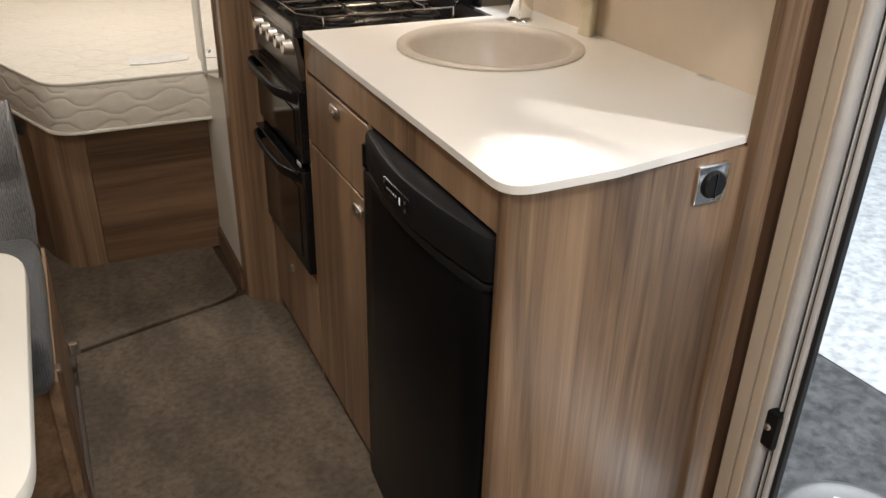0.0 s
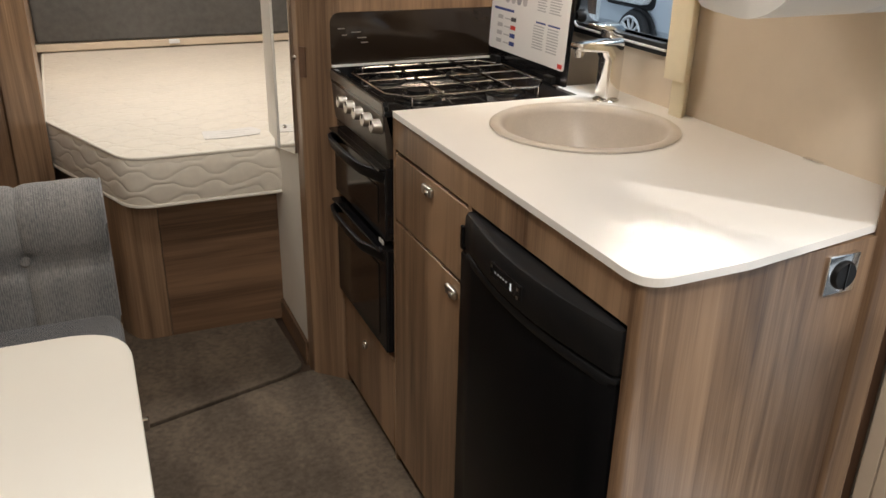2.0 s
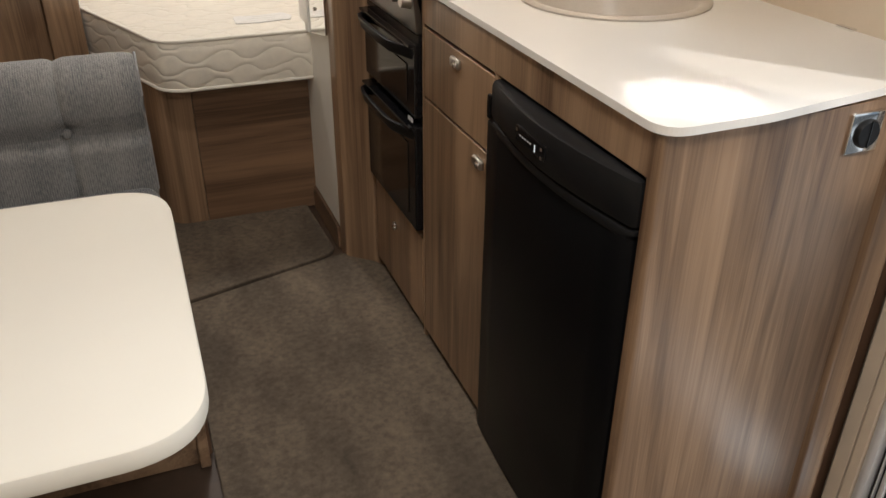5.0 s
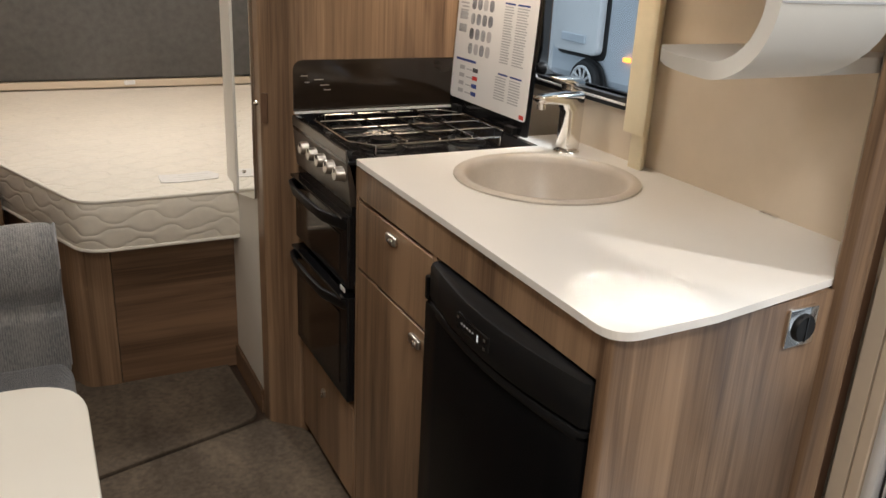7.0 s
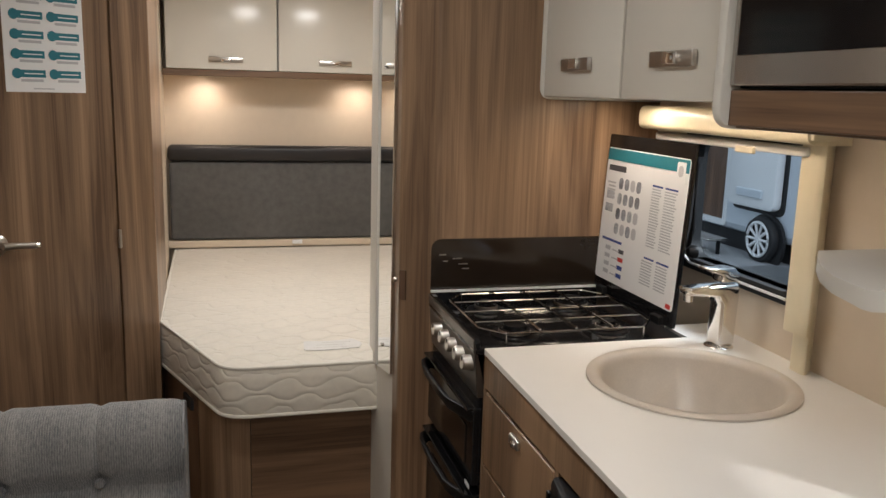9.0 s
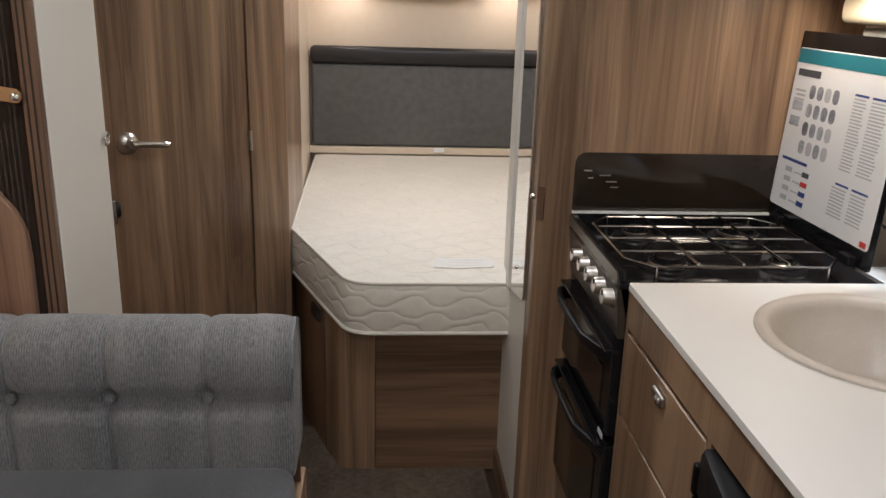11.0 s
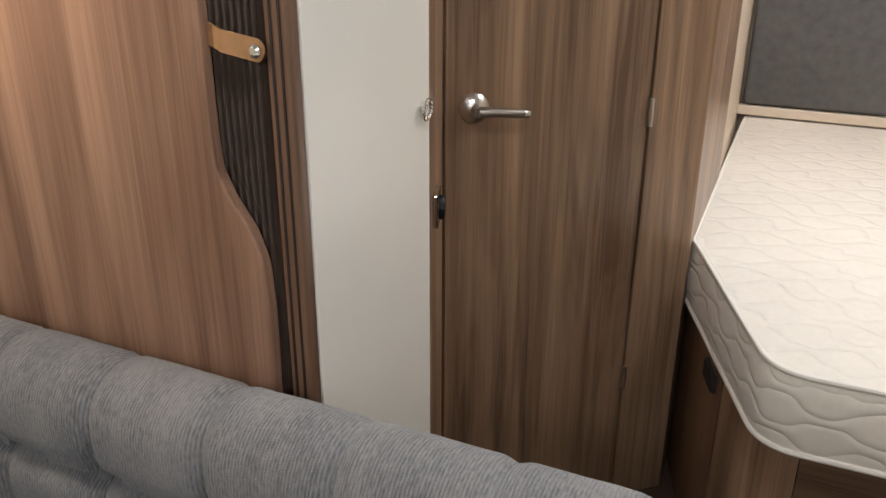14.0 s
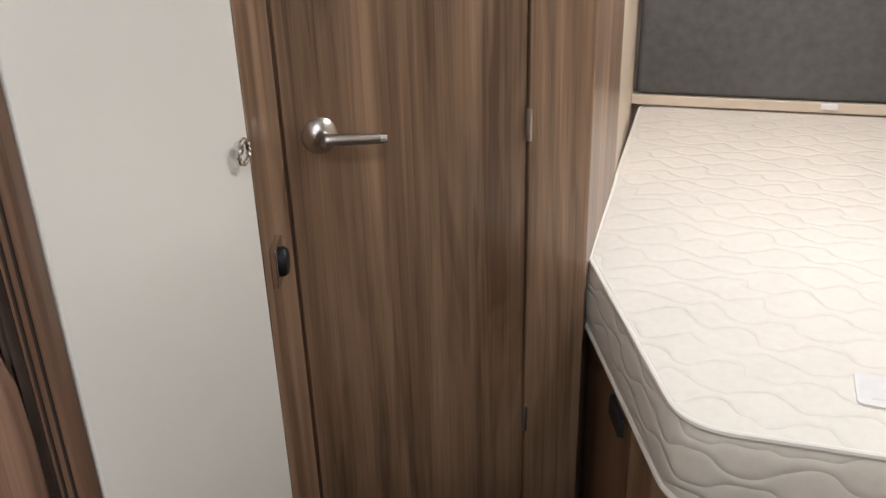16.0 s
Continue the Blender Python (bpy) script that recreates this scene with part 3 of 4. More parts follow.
# ---- cooker ----
cook = thing("cooker", (0.80, 1.98, 0.29), "black slot-in gas cooker with grill and oven", "cooker")
CY0, CY1 = 1.795, 2.185
part("body", box(0.575, 1.06, CY0, CY1, 0.292, 0.892), black_satin, cook)
hob = part("hob_plate", prism(rounded([(0.542, CY0), (1.02, CY0 - 0.06), (1.02, CY1), (0.542, CY1)], 0.006, 3), 0.893, 0.905, "z", 0.003), black_gloss, cook, "glossy black enamel hob")
part("side_wall", box(0.5565, 0.99, CY1 - 0.009, CY1 - 0.001, 0.9055, 0.930), black_gloss, hob)
part("front_wall", box(0.5425, 0.556, CY0 + 0.001, CY1 - 0.001, 0.9055, 0.928, 0.002), black_gloss, hob)
part("trim", box(0.545, 0.985, CY1 - 0.010, CY1 - 0.002, 0.9305, 0.9355), alu, hob, "bright metal trim")
pan = [(0.540, 0.926), (0.542, 0.926), (0.575, 0.800), (0.552, 0.800)]
ctl = part("control_panel", prism(pan, CY0, CY1, "y", 0.002), panel_steel, cook, "dark brushed metal control panel")
for i in range(5):
    y = 1.826 + i * 0.0615
    m = Matrix.Translation((0.549, y, 0.868)) @ Euler((0, radians(-86), 0)).to_matrix().to_4x4()
    k = part("knob", turned([(0.019, 0), (0.019, 0.003), (0.0165, 0.006), (0.0155, 0.021), (0.0135, 0.024), (0, 0.024)], m, 20), nickel, ctl, "brushed nickel knob", True)
    part("pointer", box(0.5240, 0.5260, y - 0.001, y + 0.001, 0.872, 0.882), black_plastic, k)
for z0, z1 in ((0.605, 0.778), (0.312, 0.585)):
    d = part("oven_door", box(0.546, 0.572, CY0, CY1, z0, z1, 0.004), black_gloss, cook)
    part("glass", box(0.5435, 0.5465, CY0 + 0.05, CY1 - 0.05, z0 + 0.03, z1 - 0.055, 0.001), brown_glass, d)
    hz = z1 - 0.004
    bow = [(0.549, CY1 - 0.006), (0.522, CY1 - 0.035), (0.514, CY1 - 0.07), (0.511, (CY0 + CY1) / 2), (0.514, CY0 + 0.10), (0.545, CY0 + 0.006)]
    blade = prism(bow + [(x + 0.011, y) for x, y in bow[::-1]], hz - 0.034, hz - 0.004, "z", 0.003)
    for v in blade.verts:
        v.co.x -= 0.30 * (v.co.z - hz + 0.019)
    part("handle", blade, black_plastic, d, "wide bowed black handle", True)
    part("ledge", box(0.532, 0.550, CY0 + 0.004, CY1 - 0.004, hz - 0.003, hz + 0.004, 0.002), black_gloss, d)
part("badge", box(0.5445, 0.5462, CY0 + 0.015, CY0 + 0.045, 0.592, 0.602), alu, cook)
part("gap_strip", box(0.556, 0.58, CY0, CY1, 0.780, 0.800), black_gloss, cook)
for bx, by, r in ((0.66, 1.885, 0.034), (0.66, 2.09, 0.026), (0.88, 1.885, 0.026), (0.88, 2.09, 0.040)):
    bu = part("burner", turned([(r + 0.02, 0.905), (r + 0.018, 0.908), (r, 0.909), (r, 0.919), (r - 0.004, 0.921), (r - 0.004, 0.905), (r - 0.010, 0.928), (0, 0.928)], Matrix.Translation((bx, by, 0)), 24), black_satin, hob, "", True)
    part("ring", turned([(r + 0.0005, 0.910), (r + 0.002, 0.911), (r + 0.002, 0.917), (r + 0.0005, 0.918)], Matrix.Translation((bx, by, 0)), 24), nickel, bu, "", True)
wire = material("bright_wire_trivet", (0.45, 0.44, 0.43), 0.18, 1.0)
TY0, TY1 = 1.812, 2.150
rim = [(0.572, TY0 + 0.05), (0.612, TY0), (0.930, TY0), (0.968, TY0 + 0.05), (0.968, TY1 - 0.05), (0.930, TY1), (0.612, TY1), (0.572, TY1 - 0.05)]
grate = part("pan_support", tube([(x, y, 0.93) for x, y in rounded(rim, 0.01, 3)], 0.0028, 6, closed=True), wire, cook, "bright wire pan support", True)
for k in range(1, 4):
    y = TY0 + (TY1 - TY0) * k / 4
    part("wire", tube([(0.574, y, 0.9325), (0.966, y, 0.9325)], 0.0026, 6), wire, grate, "", True)
for x in (0.690, 0.772, 0.855):
    part("wire", tube([(x, TY0 + 0.001, 0.935), (x, TY1 - 0.001, 0.935)], 0.0026, 6), wire, grate, "", True)
for x, y in ((0.615, TY0), (0.615, TY1), (0.928, TY0), (0.928, TY1)):
    part("foot", tube([(x, y, 0.905), (x, y, 0.931)], 0.0028, 6), wire, grate, "", True)

lid = thing("hob_lid", (0.985, 2.0, 0.926), "raised black glass hob lid leaning by the window", "hob lid")


def leaning(y, z, d=0.0):
    return (0.985 + (z - 0.93) * 0.055 - d, y, z)


def lid_plate(y0, y1, z0, z1, d0, d1, radius=0.008):
    own = prism(rounded([(y0, z0), (y1, z0), (y1, z1), (y0, z1)], radius, 3), 0, 1, "x")
    for v in own.verts:
        p = leaning(v.co.y, v.co.z, d0 if v.co.x < 0.5 else d1)
        v.co = p
    return own


part("lid_glass", lid_plate(1.79, 2.186, 0.928, 1.325, -0.006, 0.0, 0.006), black_gloss, lid)
for y in (1.85, 2.13):
    part("hinge", box(0.972, 0.992, y - 0.02, y + 0.02, 0.926, 0.945, 0.003), black_plastic, lid)

poster = thing("information_sheet", (0.98, 2.0, 0.96), "white printed information sheet with teal header on the hob lid", "notice")
part("sheet", lid_plate(1.80, 2.184, 0.962, 1.292, 0.0005, 0.0015, 0.01), paper, poster)
part("header_band", lid_plate(1.802, 2.182, 1.262, 1.290, 0.0016, 0.0022, 0.001), ink_teal, poster)
part("emblem_patch", lid_plate(1.815, 1.85, 1.235, 1.284, 0.0022, 0.0027, 0.004), paper, poster)
part("emblem", lid_plate(1.823, 1.842, 1.252, 1.276, 0.0028, 0.0032, 0.009), ink, poster)


def print_bar(y0, y1, z0, z1, mat, name="print_line", r=0.0005):
    part(name, lid_plate(y0, y1, z0, z1, 0.0017, 0.0021, r), mat, poster)


print_bar(2.08, 2.170, 1.236, 1.250, ink_dark, "title_bar")
for r in range(4):
    for c in range(4):
        y = 2.098 - c * 0.030
        z = 1.208 - r * 0.037
        print_bar(y - 0.011, y + 0.011, z - 0.014, z + 0.014, random.choice((ink, ink, ink_mid, ink_mid, ink_pale)), "picture", 0.011)
for r in range(5):
    print_bar(2.125, 2.168 - 0.006 * (r % 2), 1.205 - r * 0.009, 1.209 - r * 0.009, ink)
for col, (y0, y1) in enumerate(((1.900, 1.945), (1.835, 1.888))):
    for r in range(22):
        print_bar(y0 + 0.010 * random.random(), y1, 1.212 - r * 0.0062, 1.2148 - r * 0.0062, ink)
for r in range(4):
    for c, mt in enumerate((ink, ink_red if r == 1 else ink_blue if r > 1 else ink_dark)):
        print_bar(2.115 - c * 0.07, 2.142 - c * 0.07, 1.040 - r * 0.020, 1.050 - r * 0.020, mt if c else ink)
    print_bar(2.070, 2.105, 1.042 - r * 0.020, 1.045 - r * 0.020, ink)
print_bar(2.06, 2.165, 1.062, 1.068, ink_blue)
for z in (1.190, 1.158):
    print_bar(2.128, 2.168, z - 0.024, z - 0.004, ink_pale, "picture", 0.001)
for y0, y1 in ((1.900, 1.945), (1.835, 1.888)):
    print_bar(y0, y1, 1.219, 1.223, ink_blue)
    print_bar(y0, y1, 1.053, 1.057, ink_blue)
for col, (y0, y1) in enumerate(((1.900, 1.955), (1.835, 1.888))):
    for r in range(9):
        print_bar(y0 + 0.008 * random.random(), y1, 1.045 - r * 0.0065, 1.048 - r * 0.0065, ink)
print_bar(1.808, 1.828, 0.966, 0.976, ink_red, "corner_mark")

splash = thing("glass_splashback", (0.76, 2.19, 0.93), "dark brown glass splashback with rounded corner behind the hob", "splashback")
part("plate", prism(rounded([(0.546, 0.935), (1.01, 0.935), (1.01, 1.062), (0.546, 1.062)], [0.004, 0.004, 0.004, 0.03], 6), 2.1845, 2.1915, "y", 0.001), brown_glass, splash, "", True)

for x, z, w in ((0.565, 1.022, 0.018), (0.575, 1.006, 0.012), (0.60, 1.012, 0.024), (0.615, 0.998, 0.024), (0.625, 0.986, 0.018)):
    part("printed_mark", box(x, x + w, 2.1835, 2.1843, z, z + 0.0025), nickel, splash, "small pale printed mark")

# ---- window ----
win = tagged(new("window_1"), "caravan window with black rubber frame and cream blind surround", "window", kind="structure")
win.location = (WALL, 1.74, WZ0)
outer = rounded([(WY0 - 0.01, WZ0 - 0.025), (WY1 + 0.01, WZ0 - 0.025), (WY1 + 0.01, WZ1 + 0.02), (WY0 - 0.01, WZ1 + 0.02)], 0.05, 8)
inner = rounded([(WY0 + 0.012, WZ0), (WY1 - 0.02, WZ0), (WY1 - 0.02, WZ1), (WY0 + 0.012, WZ1)], 0.045, 8)
fr = bmesh.new()
for lo, hi in ((WALL - 0.018, WALL + 0.035),):
    rims = [[fr.verts.new((x, y, z)) for y, z in ring] for ring, x in ((outer, lo), (inner, lo), (inner, hi), (outer, hi))]
    for a, c in zip(rims, rims[1:] + rims[:1]):
        for k in range(len(a)):
            fr.faces.new((a[k], a[(k + 1) % len(a)], c[(k + 1) % len(c)], c[k]))
part("window_frame", fr, rubber, win, "black rubber frame", True)
pane = part("pane", box(WALL + 0.010, WALL + 0.015, WY0 + 0.008, WY1 - 0.015, WZ0 - 0.004, WZ1 + 0.004), window_glass, win)
pane.visible_shadow = False
for y in (1.955,):
    part("stay_arm", tube([(WALL - 0.022, y + 0.03, 1.30), (WALL - 0.026, y, 1.27), (WALL - 0.026, y - 0.005, 1.12), (WALL - 0.02, y + 0.02, 1.07)], 0.006, 8), black_plastic, win, "", True)
    part("stay_knob", turned([(0.016, 0), (0.016, 0.01), (0.010, 0.02), (0, 0.02)], Matrix.Translation((WALL - 0.018, y - 0.01, 1.065)) @ Euler((0, radians(-90), 0)).to_matrix().to_4x4(), 16), black_plastic, win, "", True)
    part("catch", box(WALL - 0.03, WALL - 0.01, y - 0.005, y + 0.03, 1.285, 1.315, 0.004), black_plastic, win)
# pale tube modelled for the reflected light along the frame's lower edge
low = [(WALL - 0.021, y, z) for y, z in ((WY0 + 0.03, WZ0 - 0.012), (1.80, WZ0 - 0.012), (1.96, WZ0 - 0.010), (2.005, WZ0 + 0.012), (2.025, WZ0 + 0.055), (2.028, WZ0 + 0.12))]
part("frame_glint", tube(low, 0.0032, 8), alu, win, "pale strip standing for light reflected on the frame", True)
blind = thing("window_blind", (1.11, 1.75, 0.93), "cream plastic window blind cassette with side rail", "blind")
part("cassette", prism(rounded([(1.045, 1.342), (WALL, 1.342), (WALL, 1.398), (1.045, 1.398)], [0.02, 0, 0, 0.022], 5), 1.505, 2.12, "y"), blind_mat, blind, "", True)
part("side_rail", prism(rounded([(1.09, 1.500), (WALL, 1.545), (WALL, 1.622), (1.09, 1.572)], [0.012, 0, 0, 0.012], 4), 0.988, 1.345), blind_mat, blind, "", True)
part("rail_foot", prism(rounded([(1.105, 1.515), (WALL, 1.545), (WALL, 1.600), (1.105, 1.560)], [0.008, 0, 0, 0.008], 4), 0.9105, 0.987), blind_mat, blind, "", True)
part("end_cap", box(1.05, 1.10, 1.495, 1.506, 1.35, 1.385, 0.003), blind_mat, blind)
part("pull_bar", box(1.082, 1.11, 1.55, 2.10, 1.318, 1.336, 0.004), white_soft, blind, "pale pull bar")
part("pull_tab", box(1.076, 1.084, 1.70, 1.76, 1.312, 1.326, 0.002), blind_mat, blind)

part_clip = thing("worktop_clip", (WALL - 0.012, 1.187, 0.911), "small bright metal clip where worktop meets wall", "clip")
part("clip", box(WALL - 0.013, WALL - 0.002, 1.168, 1.206, 0.9105, 0.915, 0.001), chrome, part_clip)

# ---- overhead lockers and microwave ----


def locker_handle(parent, x, y, z, along="y", long=0.10):
    h = 0.5 * long
    if along == "y":
        hd = part("handle", box(x - 0.012, x - 0.001, y - h, y + h, z - 0.014, z + 0.014, 0.003), nickel, parent, "brushed nickel handle", True)
        part("grip", box(x - 0.021, x - 0.011, y - 0.030, y + 0.012, z - 0.010, z + 0.012, 0.003), chrome, hd, "", True)
    else:
        hd = part("handle", box(y - h, y + h, x - 0.012, x - 0.001, z - 0.012, z + 0.012, 0.003), nickel, parent, "brushed nickel handle", True)
        part("grip", box(y - 0.02, y + 0.025, x - 0.018, x - 0.011, z - 0.010, z + 0.004, 0.003), chrome, hd, "", True)


for y0, y1, hy in ((1.783, 2.188, 1.987), (1.368, 1.778, 1.577)):
    lk = thing("overhead_locker", (0.98, (y0 + y1) / 2, 1.415), "white overhead kitchen locker with nickel handle", "locker", "kitchen overhead lockers")
    part("body", box(0.838, WALL, y0, y1, 1.418, TOP), white_soft, lk)
    if y0 > 1.7:
        part("side_panel", prism(rounded([(0.810, 1.406), (WALL, 1.406), (WALL, TOP), (0.810, TOP)], [0.03, 0, 0, 0], 6), y1 - 0.002, y1 + 0.0035, "y", 0.001), white_soft, lk, "white rounded edge panel", True)
    d = part("door", box(0.818, 0.838, y0 + 0.001, y1 - 0.001, 1.412, 1.90, 0.006), white_gloss, lk, "", True)
    locker_handle(d, 0.818, hy, 1.484, "y", 0.146)

hs = thing("microwave_housing", (0.95, 1.15, 1.375), "walnut-effect housing with a white rounded edge for the microwave", "housing")
part("shelf", box(0.79, WALL, 0.945, 1.345, 1.376, 1.432, 0.003), wood_shelf, hs)
part("side_panel", prism(rounded([(0.762, 1.374), (WALL, 1.374), (WALL, TOP), (0.762, TOP)], [0.035, 0, 0, 0], 6), 1.345, 1.366, "y", 0.003), white_soft, hs, "white rounded edge panel", True)
part("fascia", box(0.778, 0.79, 0.945, 1.345, 1.380, 1.431, 0.002), wood_shelf, hs)
part("upper_board", box(0.79, WALL, 0.945, 1.345, 1.70, TOP), wood_y, hs)
mw = thing("microwave", (0.95, 1.15, 1.433), "built-in stainless steel microwave with dark glass door", "microwave")
part("casing", box(0.792, 1.12, 0.948, 1.343, 1.434, 1.698), black_satin, mw)
part("door", box(0.772, 0.792, 1.030, 1.342, 1.437, 1.697, 0.003), steel, mw, "steel door")
part("door_glass", box(0.7695, 0.7725, 1.040, 1.325, 1.479, 1.69, 0.001), black_gloss, mw)
cp = part("control_panel", box(0.772, 0.792, 0.938, 1.027, 1.437, 1.697, 0.003), steel, mw, "steel control panel")
m = Matrix.Translation((0.772, 0.990, 1.51)) @ Euler((0, radians(-90), 0)).to_matrix().to_4x4()
part("dial", turned([(0.021, 0), (0.021, 0.004), (0.018, 0.006), (0.017, 0.02), (0.014, 0.023), (0, 0.023)], m, 24), nickel, cp, "", True)
part("button", box(0.769, 0.7725, 0.966, 1.012, 1.452, 1.472, 0.002), nickel, cp)

# white board that curls down and under into a small shelf
curl = thing("curved_shelf_panel", (0.92, 1.0, 1.19), "white board curling down into a small wall shelf", "shelf")
cb = bmesh.new()
cen, r_out, thick = (0.970, 1.305), 0.102, 0.022
outl, inl = [(0.868, TOP)], [(0.892, TOP)]
for k in range(11):
    a = math.pi + k / 10 * math.pi / 2
    outl.append((cen[0] + r_out * math.cos(a), cen[1] + r_out * math.sin(a)))
    inl.append((cen[0] + (r_out - thick) * math.cos(a), cen[1] + (r_out - thick) * math.sin(a)))
for y in (1.05, 1.12, 1.19, 1.23):
    outl.append((y, 1.203 - (y - 1.0) * 0.05))
    inl.append((y, 1.223 - (y - 1.0) * 0.045))
rows = []
for i, (o, n) in enumerate(zip(outl, inl)):
    y = (o[0] + n[0]) / 2
    x0 = 0.708 if y < 0.95 else 0.708 + min(1.0, (y - 0.95) / 0.28) ** 1.6 * 0.157
    x1 = 0.905 - 0.03 * min(1.0, max(0.0, (y - 0.885) / 0.05)) if y < 0.965 else 1.135
    rows.append([cb.verts.new((x0, *o)), cb.verts.new((x0, *n)), cb.verts.new((x1, *n)), cb.verts.new((x1, *o))])
for a, c in zip(rows, rows[1:]):
    for k in range(4):
        cb.faces.new((a[k], a[(k + 1) % 4], c[(k + 1) % 4], c[k]))
cb.faces.new(rows[0][::-1])
cb.faces.new(rows[-1])
bmesh.ops.recalc_face_normals(cb, faces=cb.faces)
part("board", cb, white_soft, curl, "", True)
part("seam", box(0.709, 0.904, 0.8668, 0.869, 1.303, 1.3055), ink, curl, "thin grey joint line")
fob = thing("key_fob", (0.807, 0.86, 1.44), "orange and black key fob hanging on a hook", "key fob")
part("hook", box(0.755, 0.86, 0.846, 0.867, 1.478, 1.492, 0.004), white_soft, fob, "white hook rail")
part("fob_top", prism(rounded([(0.776, 1.452), (0.806, 1.452), (0.805, 1.466), (0.794, 1.470), (0.794, 1.478), (0.788, 1.478), (0.788, 1.470), (0.777, 1.466)], 0.002, 2), 0.856, 0.862, "y"), orange, fob, "orange plastic top")
part("fob_end", box(0.777, 0.805, 0.856, 0.862, 1.434, 1.452, 0.002), black_plastic, fob, "black bristles end")

# ---- entrance: pillar, lining, frame ----
setting("pillar_entrance", prism(rounded([(0.982, 0.924), (0.991, 0.910), (1.034, 0.906), (1.060, 0.93), (1.062, 0.974), (1.04, 0.968)], [0.004, 0.008, 0.014, 0.02, 0, 0], 5), -0.008, TOP), wood_z, "walnut-effect pillar beside the entrance door", "pillar")
bm = box(1.089, 1.165, 0.896, 0.9245, -0.06, 1.86)
# dark board put in for the shade in the gap behind the pillar
setting("pillar_gap_shade", box(1.063, 1.112, 0.9455, 0.952, -0.008, TOP), wood_trim, "dark strip added for the shade between pillar and door lining", "trim")
setting("jamb_lining", bm, cream, "cream lining of the door jamb", "trim")
ed = tagged(new("door_1"), "open caravan doorway with aluminium frame and black seals", "door frame", kind="structure")
ed.location = (1.1, 0.33, -0.06)
part("lining_strip", box(1.0885, 1.14, 0.8705, 0.8925, -0.06, 1.86, 0.002), cream, ed, "cream strip")
part("aluminium_rail", box(1.089, 1.126, 0.8475, 0.870, -0.06, 1.86, 0.008), alu, ed, "aluminium rail", True)
part("inner_rib", box(1.098, 1.126, 0.8345, 0.8375, -0.06, 1.86, 0.001), alu, ed, "thin aluminium rib")
part("seal", box(1.104, 1.126, 0.8265, 0.847, -0.06, 1.86, 0.004), rubber, ed, "black rubber seal")
part("outer_rail", box(1.093, 1.112, 0.814, 0.826, -0.06, 1.86, 0.004), alu, ed, "outer aluminium rail", True)
part("outer_seal", box(1.097, 1.110, 0.804, 0.8135, -0.06, 1.86, 0.002), rubber, ed, "outer black seal")
part("strike_plate", box(1.082, 1.105, 0.822, 0.850, 0.345, 0.420, 0.004), black_plastic, ed, "black strike plate")
part("strike_screw", turned([(0.007, 0), (0.005, 0.004), (0, 0.004)], Matrix.Translation((1.082, 0.840, 0.388)) @ Euler((0, radians(-90), 0)).to_matrix().to_4x4(), 12), chrome, ed)
part("far_jamb", box(1.0, WALL + 0.03, -0.14, -0.10, -0.06, 1.86), cream, ed, "cream far jamb")
part("head", box(1.09, WALL + 0.03, -0.14, 0.925, 1.84, 1.86), cream, ed, "cream head lining")
part("sill", box(1.06, 1.2, -0.10, 0.80, -0.07, -0.006, 0.004), alu, ed, "aluminium sill")

# ---- hall outside ----
setting("ground", box(-60, 60, -60, 60, -0.42, -0.400), hall_dark, "dark grey exhibition hall carpet", "ground")
setting("carpet_stand", prism([(2.38, 2.3), (2.44, 1.3), (2.62, -5), (12, -5), (12, 12), (2.2, 12)], -0.400, -0.394), hall_light, "light grey exhibition stand carpet", "carpet")
tray = thing("barrier_base", (1.80, 1.03, -0.40), "round grey metal barrier base with a paper on it", "base")
bx, by = 1.80, 1.03
part("drum", turned([(0.215, 0), (0.215, 0.012), (0.20, 0.028), (0.185, 0.030), (0.175, 0.024), (0.05, 0.030), (0, 0.031)], Matrix.Translation((bx, by, -0.40)), 48), material("grey_metal_base", (0.10, 0.10, 0.10), 0.45, 0.3, spread=0.1), tray, "", True)
part("paper_slip", prism([(bx - 0.02, by + 0.06), (bx + 0.06, by - 0.01), (bx + 0.12, by + 0.05), (bx + 0.05, by + 0.12)], -0.370, -0.367), paper, tray, "white paper slip")

# neighbouring caravan seen through the window
van = thing("neighbour_caravan", (3.4, 4.4, 0.5035), "white caravan parked on the stand with an open step", "caravan")
VX = 3.0
white_hatch = material("bright_white_hatch", (0.85, 0.87, 0.88), 0.35, spread=0.02)
part("side_wall", box(VX, VX + 1.1, 3.2, 6.6, 0.62, 1.75, 0.05), van_white, van)
part("lower_skirt", box(VX + 0.06, VX + 1.04, 3.25, 6.5, 0.505, 0.62), rubber, van, "dark underside")
part("open_door", prism(rounded([(4.16, 0.80), (4.60, 0.80), (4.60, 1.55), (4.16, 1.55)], 0.05, 5), VX - 0.06, VX - 0.005, "x", 0.01), white_hatch, van, "white open door", True)
part("door_seal", prism(rounded([(4.13, 0.77), (4.63, 0.77), (4.63, 1.58), (4.13, 1.58)], 0.06, 5), VX - 0.004, VX + 0.01, "x"), rubber, van)
part("door_recess", box(VX - 0.075, VX - 0.059, 4.26, 4.50, 0.86, 0.91, 0.006), van_white, van)
part("doorway", box(VX - 0.003, VX + 0.02, 4.72, 5.02, 0.68, 1.55), wood_trim, van, "dark doorway")
WC = Vector((VX - 0.05, 4.245, 0.635))
rot = Euler((0, radians(-90), 0)).to_matrix().to_4x4()
arch = part("wheel_arch", turned([(0.165, 0), (0.165, 0.02), (0, 0.021)], Matrix.Translation((VX - 0.012, WC.y, WC.z - 0.02)) @ rot, 36), rubber, van, "black wheel arch")
